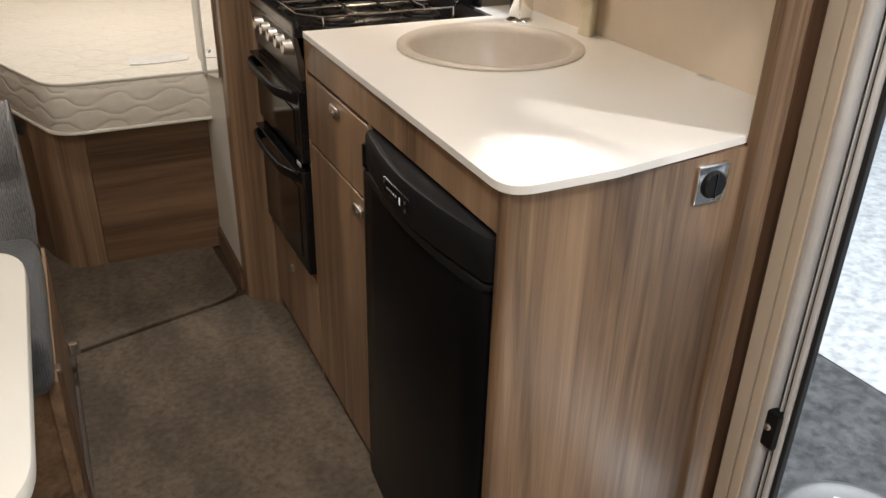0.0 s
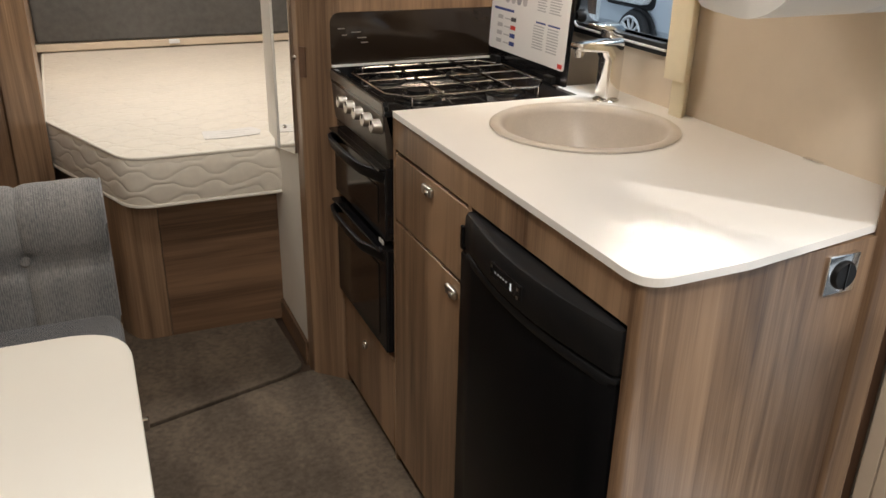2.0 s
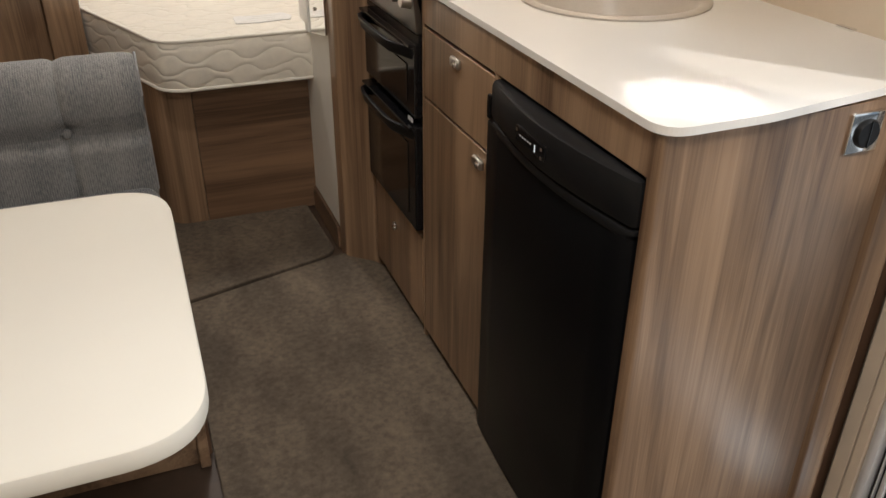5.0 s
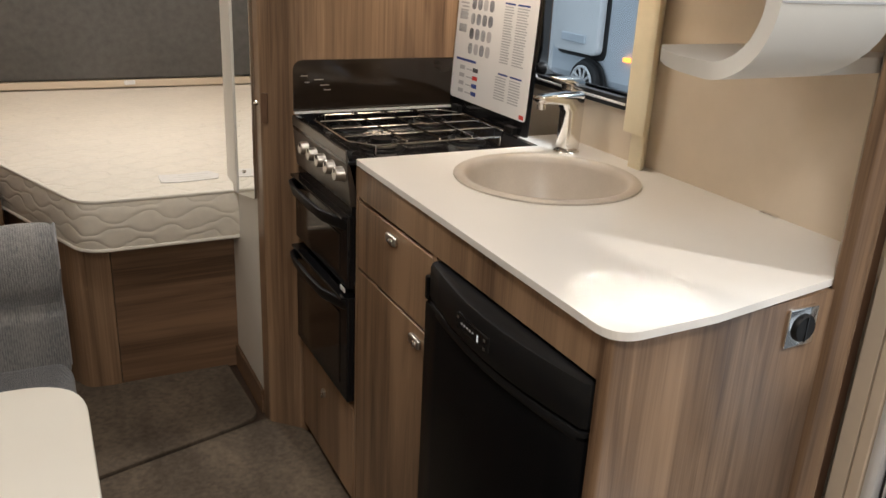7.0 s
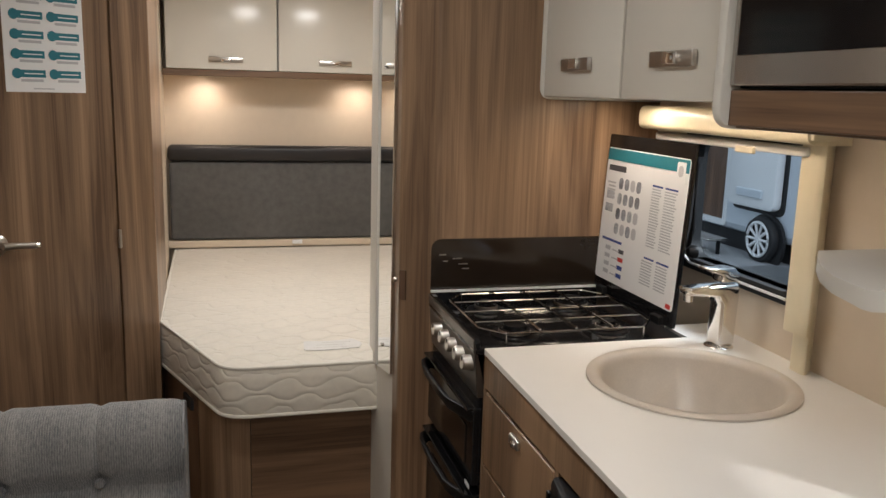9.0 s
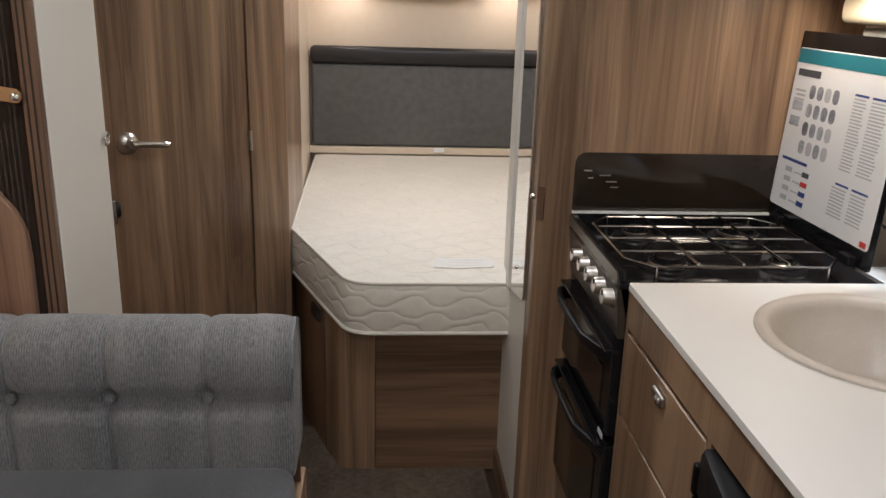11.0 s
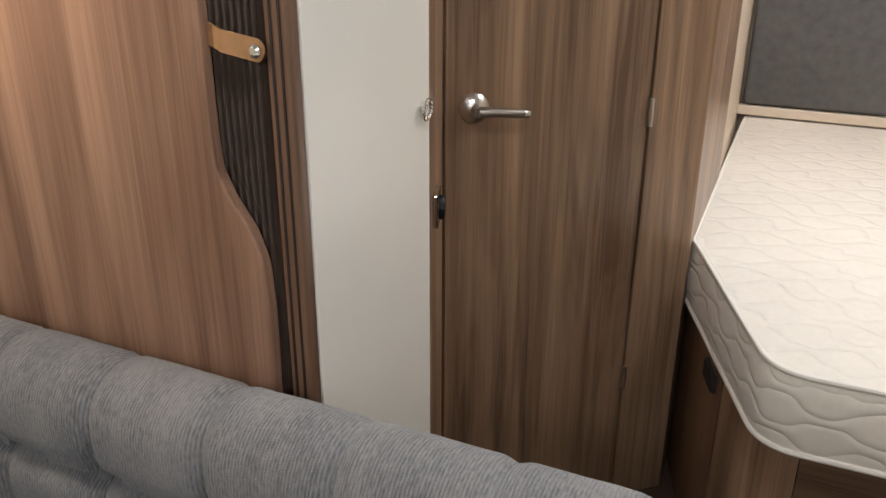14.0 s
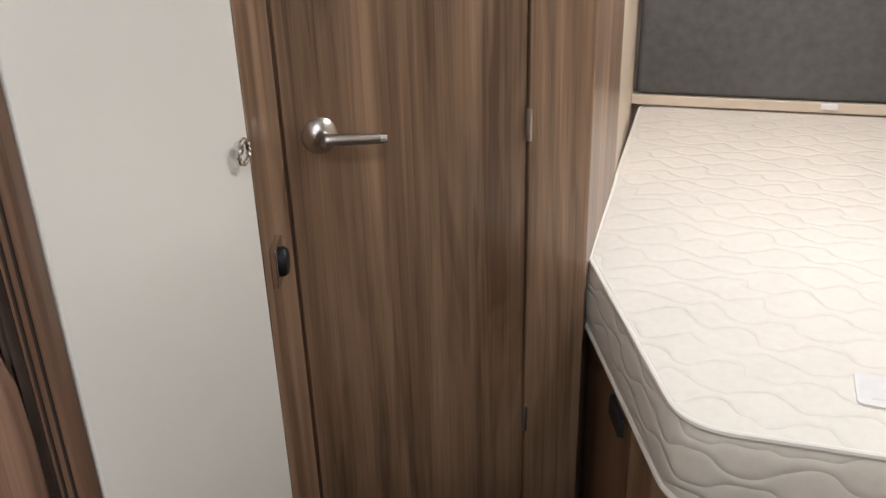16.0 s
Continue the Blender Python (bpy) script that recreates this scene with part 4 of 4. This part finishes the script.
wheel = part("wheel", turned([(0.132, 0), (0.132, 0.03), (0.124, 0.042), (0.106, 0.045), (0.102, 0.03), (0, 0.03)], Matrix.Translation((VX - 0.035, WC.y, WC.z)) @ rot, 36), rubber, van, "", True)
for k in range(10):
    a = k * math.tau / 10
    c, s = math.cos(a), math.sin(a)
    part("spoke", tube([(VX - 0.075, WC.y + 0.02 * c, WC.z + 0.02 * s), (VX - 0.078, WC.y + 0.092 * c, WC.z + 0.092 * s)], [0.007, 0.009], 6), alu, wheel)
part("rim", tube([(VX - 0.078, WC.y + 0.097 * math.cos(k * math.tau / 32), WC.z + 0.097 * math.sin(k * math.tau / 32)) for k in range(32)], 0.009, 6, closed=True), alu, wheel, "", True)
part("hub", turned([(0.02, 0), (0.018, 0.015), (0, 0.016)], Matrix.Translation((VX - 0.07, WC.y, WC.z)) @ rot, 16), alu, wheel)
part("marker_lamp", box(VX - 0.03, VX - 0.001, 3.90, 3.945, 0.80, 0.825, 0.005), amber, van, "lit amber marker lamp")
part("door_surround", prism(rounded([(4.68, 0.64), (5.06, 0.64), (5.06, 1.60), (4.68, 1.60)], 0.04, 5), VX - 0.002, VX + 0.01, "x"), white_hatch, van, "white door surround")
for k in range(2):
    lo, out = 0.60 - 0.055 * k, 0.14 + 0.14 * k
    tread = part("step", box(VX - out - 0.12, VX - out + 0.02, 4.46, 5.0, lo - 0.012, lo, 0.003), steel, van, "metal step")
    for y in (4.47, 4.98):
        part("step_leg", box(VX - out - 0.05, VX - out - 0.03, y - 0.006, y + 0.006, 0.5035, lo - 0.012), black_plastic, tread)
van.location = (6.867, 8.586, -0.40)
van.scale = (2.0, 2.0, 2.0)
# added block that fills the dark rounded area low in the window
car = thing("dark_block", (2.6, 3.3, -0.40), "dark rounded block low in the window view", "car")
part("rounded_block", prism(rounded([(2.3, -0.38), (4.0, -0.38), (4.0, 0.56), (3.3, 0.64), (2.3, 0.66)], [0.1, 0.1, 0.12, 0.2, 0.1], 6), 2.0, 2.85, "x", 0.04), black_satin, car, "", True)
setting("backdrop_hall", box(14.0, 14.1, -12, 20, -0.40, 6), material("blue_grey_hall_wall", (0.38, 0.46, 0.55), 0.8, spread=0.05, scale=3), "distant blue-grey hall wall", "backdrop")

# ---- bed end ----
bed = thing("bed", (0.45, 3.4, 0.0), "fixed bed with walnut-effect base and cut-off corner", "bed")
BASE = [(1.12, 2.66), (0.11, 2.66), (-0.02, 2.72), (-0.165, 3.15), (-0.165, 4.42), (1.12, 4.42)]
part("front_panel", box(0.118, 1.12, 2.648, 2.668, 0.0, 0.472), wood_x, bed)
corner = rounded([(0.116, 2.646), (0.02, 2.650), (-0.035, 2.76), (-0.02, 2.775), (0.03, 2.668), (0.116, 2.664)], [0, 0.06, 0, 0, 0.05, 0], 6)
part("corner_post", prism(corner, 0.0, 0.472), wood_z, bed)
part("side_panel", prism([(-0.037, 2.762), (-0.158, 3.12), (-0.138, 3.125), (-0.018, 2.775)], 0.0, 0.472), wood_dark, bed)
part("slat_deck", prism([(1.11, 2.67), (0.11, 2.67), (0.0, 2.75), (-0.13, 3.15), (-0.13, 4.40), (1.11, 4.40)], 0.472, 0.479), wood_y, bed)
part("finger_slot", prism([(-0.06, 2.80), (-0.062, 2.806), (-0.085, 2.872), (-0.083, 2.88), (-0.07, 2.88), (-0.04, 2.80)], 0.42, 0.455), rubber, bed)

mat_out = rounded([(1.115, 2.566), (0.045, 2.560), (-0.168, 3.10), (-0.185, 4.40), (1.115, 4.40)], [0.02, 0.10, 0.10, 0.05, 0.02], 8)


def inset(outline, d):
    c = Vector((0.5, 3.5))
    return [tuple(Vector(p) - (Vector(p) - c).normalized() * d) for p in outline]


mattress = thing("mattress", (0.45, 3.4, 0.48), "cream quilted mattress with a cut corner on the bed", "mattress")
levels = [(0.480, 0.012), (0.485, 0.002), (0.51, -0.004), (0.545, -0.007), (0.59, -0.004), (0.62, 0.002), (0.629, 0.012), (0.634, 0.05), (0.637, 0.15), (0.638, 0.40)]
def lofted(stack, cap_low, cap_high):
    own = bmesh.new()
    rings = [[own.verts.new((x, y, z)) for x, y in inset(mat_out, d)] for z, d in stack]
    for a, c in zip(rings, rings[1:]):
        for k in range(len(a)):
            own.faces.new((a[k], a[(k + 1) % len(a)], c[(k + 1) % len(c)], c[k]))
    if cap_high:
        own.faces.new(rings[-1])
    if cap_low:
        own.faces.new(rings[0][::-1])
    return own


part("border", lofted(levels[:7], True, False), ticking_side, mattress, "quilted side border", True)
part("top_panel", lofted(levels[6:], False, True), ticking, mattress, "quilted top panel", True)
for z, d in ((0.484, 0.000), (0.628, 0.004)):
    part("edge_tape", tube([(x, y, z) for x, y in inset(mat_out, d)], 0.0055, 8, closed=True), tape, mattress, "white edge tape", True)
own = prism(rounded([(0.28, 2.672), (0.35, 2.664), (0.45, 2.676), (0.462, 2.72), (0.44, 2.765), (0.36, 2.752), (0.285, 2.76)], 0.01, 3), 0.637, 0.6398)
part("fabric_label", own, material("white_sewn_label", (0.72, 0.70, 0.67), 0.5, spread=0.05, scale=60, bump=0.6), mattress, "crumpled white sewn label")
for r in range(3):
    part("label_print", box(0.30 + 0.02 * r, 0.43 - 0.02 * (r % 2), 2.685 + r * 0.024, 2.690 + r * 0.024, 0.6396, 0.6402), faded_ink, mattress)

hb = thing("headboard", (0.45, 4.40, 0.67), "grey padded headboard with a black top roll", "headboard")
part("pad", box(-0.200, 1.12, 4.365, 4.436, 0.675, 1.055, 0.018, seg=3), head_grey, hb, "", True)
part("top_roll", box(-0.204, 1.12, 4.352, 4.436, 1.058, 1.135, 0.022, seg=4), head_black, hb, "black leatherette roll", True)
setting("rail_headboard", box(-0.22, 1.13, 4.36, 4.438, 0.640, 0.673, 0.003), cream, "cream rail below the headboard", "trim")
cl = thing("rail_clip", (0.40, 4.355, 0.655), "small grey plastic clip on the bed rail", "clip")
part("clip", box(0.375, 0.425, 4.350, 4.362, 0.652, 0.672, 0.003), alu, cl)

for x0, x1, hx in ((-0.185, 0.300, 0.073), (0.304, 0.80, 0.562), (0.804, 1.12, 0.95)):
    lk = thing("overhead_locker", ((x0 + x1) / 2, 4.3, 1.48), "white overhead bedroom locker with nickel handle", "locker", "bedroom overhead lockers")
    part("body", box(x0, x1, 4.18, 4.438, 1.488, 1.90), white_soft, lk)
    d = part("door", box(x0 + 0.002, x1 - 0.002, 4.158, 4.180, 1.488, 1.88, 0.004), white_gloss, lk, "", True)
    locker_handle(d, 4.158, hx, 1.531, "x", 0.15)
setting("locker_rail", box(-0.20, 1.12, 4.162, 4.20, 1.458, 1.486, 0.003), wood_x, "dark walnut-effect rail under the bedroom lockers", "trim")
setting("locker_soffit", box(-0.20, 1.12, 4.200, 4.438, 1.468, 1.482), cream, "cream soffit under the bedroom lockers", "trim")
for x in (-0.03, 0.70):
    dl = thing("downlight", (x, 4.33, 1.468), "small warm downlight under the bedroom lockers", "downlight", "bed downlights")
    part("bezel", tube([(x + 0.026 * math.cos(k * math.tau / 24), 4.33 + 0.026 * math.sin(k * math.tau / 24), 1.467) for k in range(24)], 0.004, 6, closed=True), chrome, dl, "", True)
    part("lens", turned([(0.023, 1.4665), (0.023, 1.4685)], Matrix.Translation((x, 4.33, 0)), 20), lamp_glass, dl)

# wall between bed and washroom
setting("wall_bed_side", prism([(-0.175, 3.58), (-0.215, 4.44), (-0.255, 4.44), (-0.215, 3.58)], -0.008, TOP), cream, "cream wall lining beside the bed", "wall")
setting("post_bed_side", prism(rounded([(-0.160, 3.02), (-0.172, 3.58), (-0.212, 3.58), (-0.20, 3.02)], [0.01, 0, 0, 0], 4), -0.008, TOP), wood_z, "walnut-effect post between washroom and bed", "post")

# ---- washroom corner: post, slanted door, white panel ----
HIN, FAR = Vector((-0.262, 2.942)), Vector((-0.592, 2.666))
way = (HIN - FAR).normalized()
back = Vector((-way.y, way.x))


def along_door(s0, s1, d0, d1, z0, z1, bevel=0.0):
    """A slab on the slanted door line: s along from the lock side, d toward the washroom."""
    pts = [FAR + way * s + back * d for s, d in ((s0, d0), (s1, d0), (s1, d1), (s0, d1))]
    return prism([tuple(p) for p in pts], z0, z1, "z", bevel)


LEN = (HIN - FAR).length
washroom = tagged(new("door_2"), "closed walnut-effect washroom door with a lever handle", "door", kind="structure")
washroom.location = (-0.43, 2.8, 0.0)
part("lock_stile", along_door(-0.012, 0.012, 0.006, 0.03, -0.008, TOP), wood_trim, washroom, "dark door stop")
leaf = part("leaf", along_door(0.004, LEN - 0.002, 0, 0.028, 0.02, 1.90, 0.002), wood_z, washroom)
part("frame_strip", along_door(LEN + 0.001, LEN + 0.13, -0.004, 0.03, -0.008, TOP, 0.002), wood_z, washroom, "walnut-effect hinge-side frame")


def door_point(s, d, z):
    p = FAR + way * s + back * d
    return Vector((p.x, p.y, z))


axis_out = Vector((-back.x, -back.y, 0))
DH = 0.060
rose_m = Matrix.Translation(door_point(DH, 0, 0.972)) @ axis_out.to_track_quat("Z", "Y").to_matrix().to_4x4()
hd = part("handle", turned([(0.029, 0), (0.029, 0.004), (0.022, 0.012), (0.011, 0.016), (0.010, 0.040), (0, 0.040)], rose_m, 28), nickel, washroom, "brushed nickel lever handle", True)
part("lever", tube([door_point(DH, -0.036, 0.972), door_point(DH + 0.018, -0.040, 0.972), door_point(DH + 0.05, -0.042, 0.969), door_point(DH + 0.085, -0.042, 0.966)], [0.011, 0.010, 0.009, 0.009], 12), nickel, hd, "", True)
part("tip", tube([door_point(DH + 0.085, -0.042, 0.966), door_point(DH + 0.096, -0.042, 0.965)], [0.0092, 0.008], 12), chrome, hd, "", True)
part("hinge", tube([door_point(LEN, -0.006, 0.915), door_point(LEN, -0.006, 0.972)], 0.0055, 10), nickel, washroom, "nickel hinge barrel", True)
part("hinge", tube([door_point(LEN, -0.006, 0.30), door_point(LEN, -0.006, 0.357)], 0.0055, 10), nickel, washroom, "nickel hinge barrel", True)

note = thing("wall_notice", tuple(door_point(0.2, -0.002, 1.40)), "white notice sheet with teal labelled buttons on the door", "notice")
part("sheet", along_door(0.115, 0.345, -0.0015, -0.0003, 1.385, 1.72), paper, note)
for r in range(6):
    for c in range(2):
        s = 0.135 + c * 0.105
        z = 1.435 + r * 0.052
        part("button_bar", along_door(s + 0.012, s + 0.092, -0.0024, -0.0016, z - 0.010, z + 0.010), ink_teal, note)
        m = Matrix.Translation(door_point(s + 0.012, -0.0016, z)) @ axis_out.to_track_quat("Z", "Y").to_matrix().to_4x4()
        part("button_disc", turned([(0.014, 0), (0.014, 0.001), (0, 0.001)], m, 18), ink_teal, note)
        part("white_line", along_door(s + 0.032, s + 0.085, -0.0030, -0.0025, z - 0.0015, z + 0.0015), paper, note)
        part("grey_line", along_door(s + 0.022, s + 0.085, -0.0024, -0.0016, z - 0.022, z - 0.015), ink, note)
part("foot_line", along_door(0.19, 0.25, -0.0024, -0.0016, 1.393, 1.396), ink, note)

WA, WB, WC2 = Vector((-0.494, 2.072)), Vector((-0.512, 2.440)), Vector((-0.592, 2.662))


def wall_strip(a, c, thick, z0, z1, bevel=0.0):
    d = (c - a).normalized()
    n = Vector((-d.y, d.x)) * thick
    return prism([tuple(a), tuple(c), tuple(c + n), tuple(a + n)], z0, z1, "z", bevel)


setting("panel_white_washroom", wall_strip(WA, WB, 0.02, 0.0, TOP, 0.002), white_gloss, "tall white gloss locker door with a chrome key ring", "panel")
setting("post_washroom", wall_strip(WB + Vector((0, 0.001)), WC2, 0.03, -0.008, TOP), wood_z, "walnut-effect post beside the washroom door", "post")
ring = thing("push_lock", (-0.508, 2.405, 1.0), "small chrome ring pull on the white panel", "pull")
bm = tube([(-0.5005 + 0.0015 * math.sin(k * math.tau / 20), 2.408 + 0.012 * math.cos(k * math.tau / 20), 1.036 + 0.015 * math.sin(k * math.tau / 20)) for k in range(20)], 0.0035, 8, closed=True)
part("ring", bm, chrome, ring, "", True)
part("boss", turned([(0.009, 0), (0.009, 0.005), (0, 0.006)], Matrix.Translation((-0.509, 2.408, 1.040)) @ Euler((0, radians(90), 0)).to_matrix().to_4x4(), 16), chrome, ring, "", True)
sw = thing("washroom_switch", (-0.54, 2.53, 0.84), "chrome plate with black rocker on the wood post", "switch")
pd = (WC2 - WB).normalized()
pn = Vector((pd.y, -pd.x))
pc = WB + pd * 0.072


def on_post(s0, s1, d0, d1, z0, z1, bevel=0.0):
    pts = [pc + pd * s + pn * d for s, d in ((s0, d0), (s1, d0), (s1, d1), (s0, d1))]
    return prism([tuple(p) for p in pts], z0, z1, "z", bevel)


part("plate", on_post(-0.030, 0.030, 0.0, 0.010, 0.810, 0.870, 0.002), chrome, sw, "chrome plate")
m = Matrix.Translation((pc.x + pn.x * 0.010, pc.y + pn.y * 0.010, 0.84)) @ Vector((pn.x, pn.y, 0)).to_track_quat("Z", "Y").to_matrix().to_4x4()
part("rocker", turned([(0.022, 0), (0.022, 0.005), (0.018, 0.010), (0, 0.011)], m, 24), black_plastic, sw, "", True)

# bulkhead behind the seat with the folded pleated divider
pan = [(-1.10, 0.0), (-0.545, 0.0), (-0.545, 0.72), (-0.543, 0.86), (-0.546, 0.915), (-0.560, 0.955), (-0.588, 0.995), (-0.605, 1.03), (-0.607, 1.10), (-0.605, 1.42), (-0.595, 1.47), (-0.565, 1.52), (-0.553, 1.57), (-0.553, TOP), (-1.10, TOP)]
setting("bulkhead_panel", prism(rounded(pan, [0, 0, 0.2, 0.06, 0.06, 0.06, 0.06, 0.06, 0.06, 0.06, 0.05, 0.05, 0.05, 0, 0], 4), 2.036, 2.054, "y", 0.003), wood_red, "walnut-effect bulkhead panel with a curved edge", "panel")
div = thing("pleated_divider", (-0.57, 2.075, 0.0), "folded dark brown pleated divider held by a strap", "divider")
pts = []
for k in range(25):
    x = -0.655 + k * 0.005
    pts.append((x, 2.058 if k % 2 else 2.074))
pts += [(-0.535, 2.09), (-0.655, 2.09)]
part("pleats", prism(pts, 0.0, 1.93, "z"), pleat_mat, div)
sb = prism(rounded([(-0.612, 1.178), (-0.612, 1.204), (-0.585, 1.196), (-0.532, 1.188), (-0.524, 1.176), (-0.532, 1.162), (-0.585, 1.170)], [0, 0, 0, 0.008, 0.01, 0.008, 0.03], 4), 0.0, 0.0035, "y")
for v in sb.verts:
    v.co.y += 2.047 + 0.9 * max(0.0, -0.585 - v.co.x) * 0.3 - 0.004
part("strap", sb, tan, div, "tan leather strap")
part("strap_stud", turned([(0.008, 0), (0.008, 0.003), (0.004, 0.006), (0, 0.006)], Matrix.Translation((-0.536, 2.0425, 1.175)) @ Euler((radians(90), 0, 0)).to_matrix().to_4x4(), 16), chrome, div, "brass-coloured stud", True)
setting("post_divider", prism(rounded([(-0.530, 2.050), (-0.496, 2.050), (-0.496, 2.069), (-0.54, 2.12), (-0.54, 2.094), (-0.530, 2.094)], [0.008, 0.008, 0, 0, 0, 0], 4), -0.008, TOP), wood_trim, "dark walnut-effect divider post", "post")

for x in (-0.519, -0.507):
    setting("groove_divider", box(x - 0.0015, x + 0.0015, 2.0485, 2.0515, -0.008, TOP), pleat_dark, "dark groove line in the divider post", "trim")

# ---- dinette ----
bench = thing("bench_box", (-0.55, 1.75, 0.0), "walnut-effect bench seat box", "seat box")
part("box_side", box(-0.052, -0.030, 1.50, 2.085, -0.004, 0.37, 0.003), wood_y, bench)
part("box_body", box(-1.09, -0.052, 1.52, 2.030, -0.004, 0.37), wood_y, bench)
part("end_trim", box(-0.055, -0.022, 1.535, 1.565, -0.004, 0.37, 0.006), wood_trim, bench)
part("flap_catch", box(-0.030, -0.002, 2.080, 2.095, 0.045, 0.085, 0.004), chrome, bench, "chrome flap catch")

seat = thing("seat_cushion", (-0.55, 1.72, 0.37), "dark grey cloth bench seat cushion", "cushion")
part("pad", box(-1.08, -0.03, 1.44, 1.90, 0.372, 0.50, 0.035, seg=4), cloth_dark, seat, "", True)


def tufted(name, label, x0, x1, y_front, y_back, z0, z1, buttons, crease, m=None):
    """A padded backrest: a loop of front, rolled top and back swept along x, pinched at seams and buttons."""
    root = thing(name, ((x0 + x1) / 2, y_back, z0), label, "cushion")
    own = bmesh.new()
    loop = []
    r = (y_back - y_front) / 2
    for k in range(15):
        loop.append((y_front, z0 + (z1 - r - z0) * k / 14, 1.0))
    for k in range(1, 12):
        a = math.pi - k / 12 * math.pi
        loop.append((y_front + r + r * math.cos(a), z1 - r + r * math.sin(a), 1.0 - 0.75 * k / 12))
    loop += [(y_back, z1 - r, 0.2), (y_back, z0, 0.0)]
    n = max(8, int((x1 - x0) / 0.009))
    rings = []
    for i in range(n + 1):
        x = x0 + (x1 - x0) * i / n
        edge_in = 0.018 * max(0, 1 - min(x - x0, x1 - x) / 0.03) ** 2
        near = min(abs(x - b) for b in buttons)
        ring = []
        for y, z, w in loop:
            seam = 0.014 * math.exp(-(near / 0.010) ** 2) * w
            cr = 0.026 * math.exp(-((z - crease) / 0.016) ** 2) * w if y < y_front + 0.01 else 0.0
            bt = 0.022 * math.exp(-((near / 0.022) ** 2 + ((z - crease) / 0.022) ** 2)) * w
            d = min(0.05, seam + cr + bt + edge_in * (0.5 if w else 0))
            wrinkle = 0.0025 * noise.noise(Vector((x * 28, y * 20, z * 9))) * w
            cy, cz = (y_front + y_back) / 2, min(z, z1 - r)
            v = Vector((x, y, z))
            c = Vector((x, cy + 0.02, cz))
            u = (c - v)
            u = u.normalized() if u.length > 1e-5 else u
            ring.append(own.verts.new(v + u * (d + wrinkle)))
        rings.append(ring)
    for a, c in zip(rings, rings[1:]):
        for k in range(len(loop) - 1):
            own.faces.new((a[k], a[k + 1], c[k + 1], c[k]))
        own.faces.new((a[-1], a[0], c[0], c[-1]))
    own.faces.new(rings[0])
    own.faces.new(rings[-1][::-1])
    part("pad", own, cloth_grey, root, "", True)
    for b in buttons:
        if x0 + 0.03 < b < x1 - 0.03:
            mm = Matrix.Translation((b, y_front + 0.030, crease)) @ Euler((radians(90), 0, 0)).to_matrix().to_4x4()
            part("button", turned([(0.010, 0), (0.010, 0.006), (0.007, 0.010), (0, 0.011)], mm, 14), cloth_grey, root, "cloth-covered button", True)
    return root


BUT = [-0.194 - 0.181 * k for k in range(6)] + [0.4]
back_rest = tufted("bench_back_cushion", "grey ribbed cloth backrest with buttoned panels", -1.08, -0.032, 1.885, 2.030, 0.47, 0.778, BUT, 0.629)
pts = [(-0.032, y, z) for y, z in ((1.90, 0.48), (1.893, 0.62), (1.893, 0.70), (1.905, 0.750), (1.955, 0.776), (2.005, 0.755), (2.022, 0.70), (2.024, 0.48))]
part("piping", tube(pts, 0.003, 8), piping_mat, back_rest, "pale grey side piping", True)
part("back_board", box(-1.08, -0.036, 2.024, 2.034, 0.37, 0.72, 0.002), wood_trim, back_rest)
side = thing("side_back_cushion", (-1.05, 1.75, 0.47), "grey ribbed cloth side backrest against the wall", "cushion")
part("pad", box(-1.095, -1.0, 1.30, 1.885, 0.50, 0.80, 0.045, seg=5), cloth_grey, side, "", True)

table = thing("dinette_table", (-0.45, 1.1, 0.0), "cream laminate dinette table with rounded corners", "table")
to = rounded([(-0.030, 0.785), (-0.024, 1.415), (-1.0, 1.425), (-1.0, 0.775)], [0.10, 0.10, 0.03, 0.03], 10)
part("tabletop", prism(to, 0.672, 0.700, "z", 0.004), table_mat, table, "", True)
part("leg", tube([(-0.30, 1.0, 0.0), (-0.30, 1.0, 0.672)], 0.035, 20), material("grey_leg_metal", (0.22, 0.22, 0.23), 0.4, 0.6, spread=0.05), table, "grey metal leg", True)
part("foot", turned([(0.17, 0.004), (0.17, 0.012), (0.06, 0.03), (0.04, 0.06)], Matrix.Translation((-0.30, 1.0, 0)), 28), black_plastic, table, "", True)
front_bench = thing("front_bench_box", (-0.6, 0.1, 0.0), "walnut-effect front bench seat box", "seat box")
part("box_body", box(-1.09, -0.12, -1.5, 0.45, -0.004, 0.37, 0.003), wood_y, front_bench)
fcush = thing("front_seat_cushion", (-0.6, 0.1, 0.37), "dark grey cloth front bench cushion", "cushion")
part("pad", box(-1.08, -0.14, -1.45, 0.44, 0.372, 0.50, 0.035, seg=4), cloth_dark, fcush, "", True)

# unseen rims round the ceiling lamps; the one at y -0.9 goes with the added fill
for x, y, s in ((0.15, 0.15, 0.17), (0.0, -0.9, 0.17), (0.05, 1.75, 0.12), (0.35, 3.2, 0.13)):
    cl = thing("ceiling_light", (x, y, TOP - 0.02), "round white ceiling light", "ceiling light", "ceiling lights")
    part("rim", tube([(x + s * math.cos(k * math.tau / 32), y + s * math.sin(k * math.tau / 32), TOP - 0.008) for k in range(32)], 0.009, 8, closed=True), white_soft, cl, "", True)
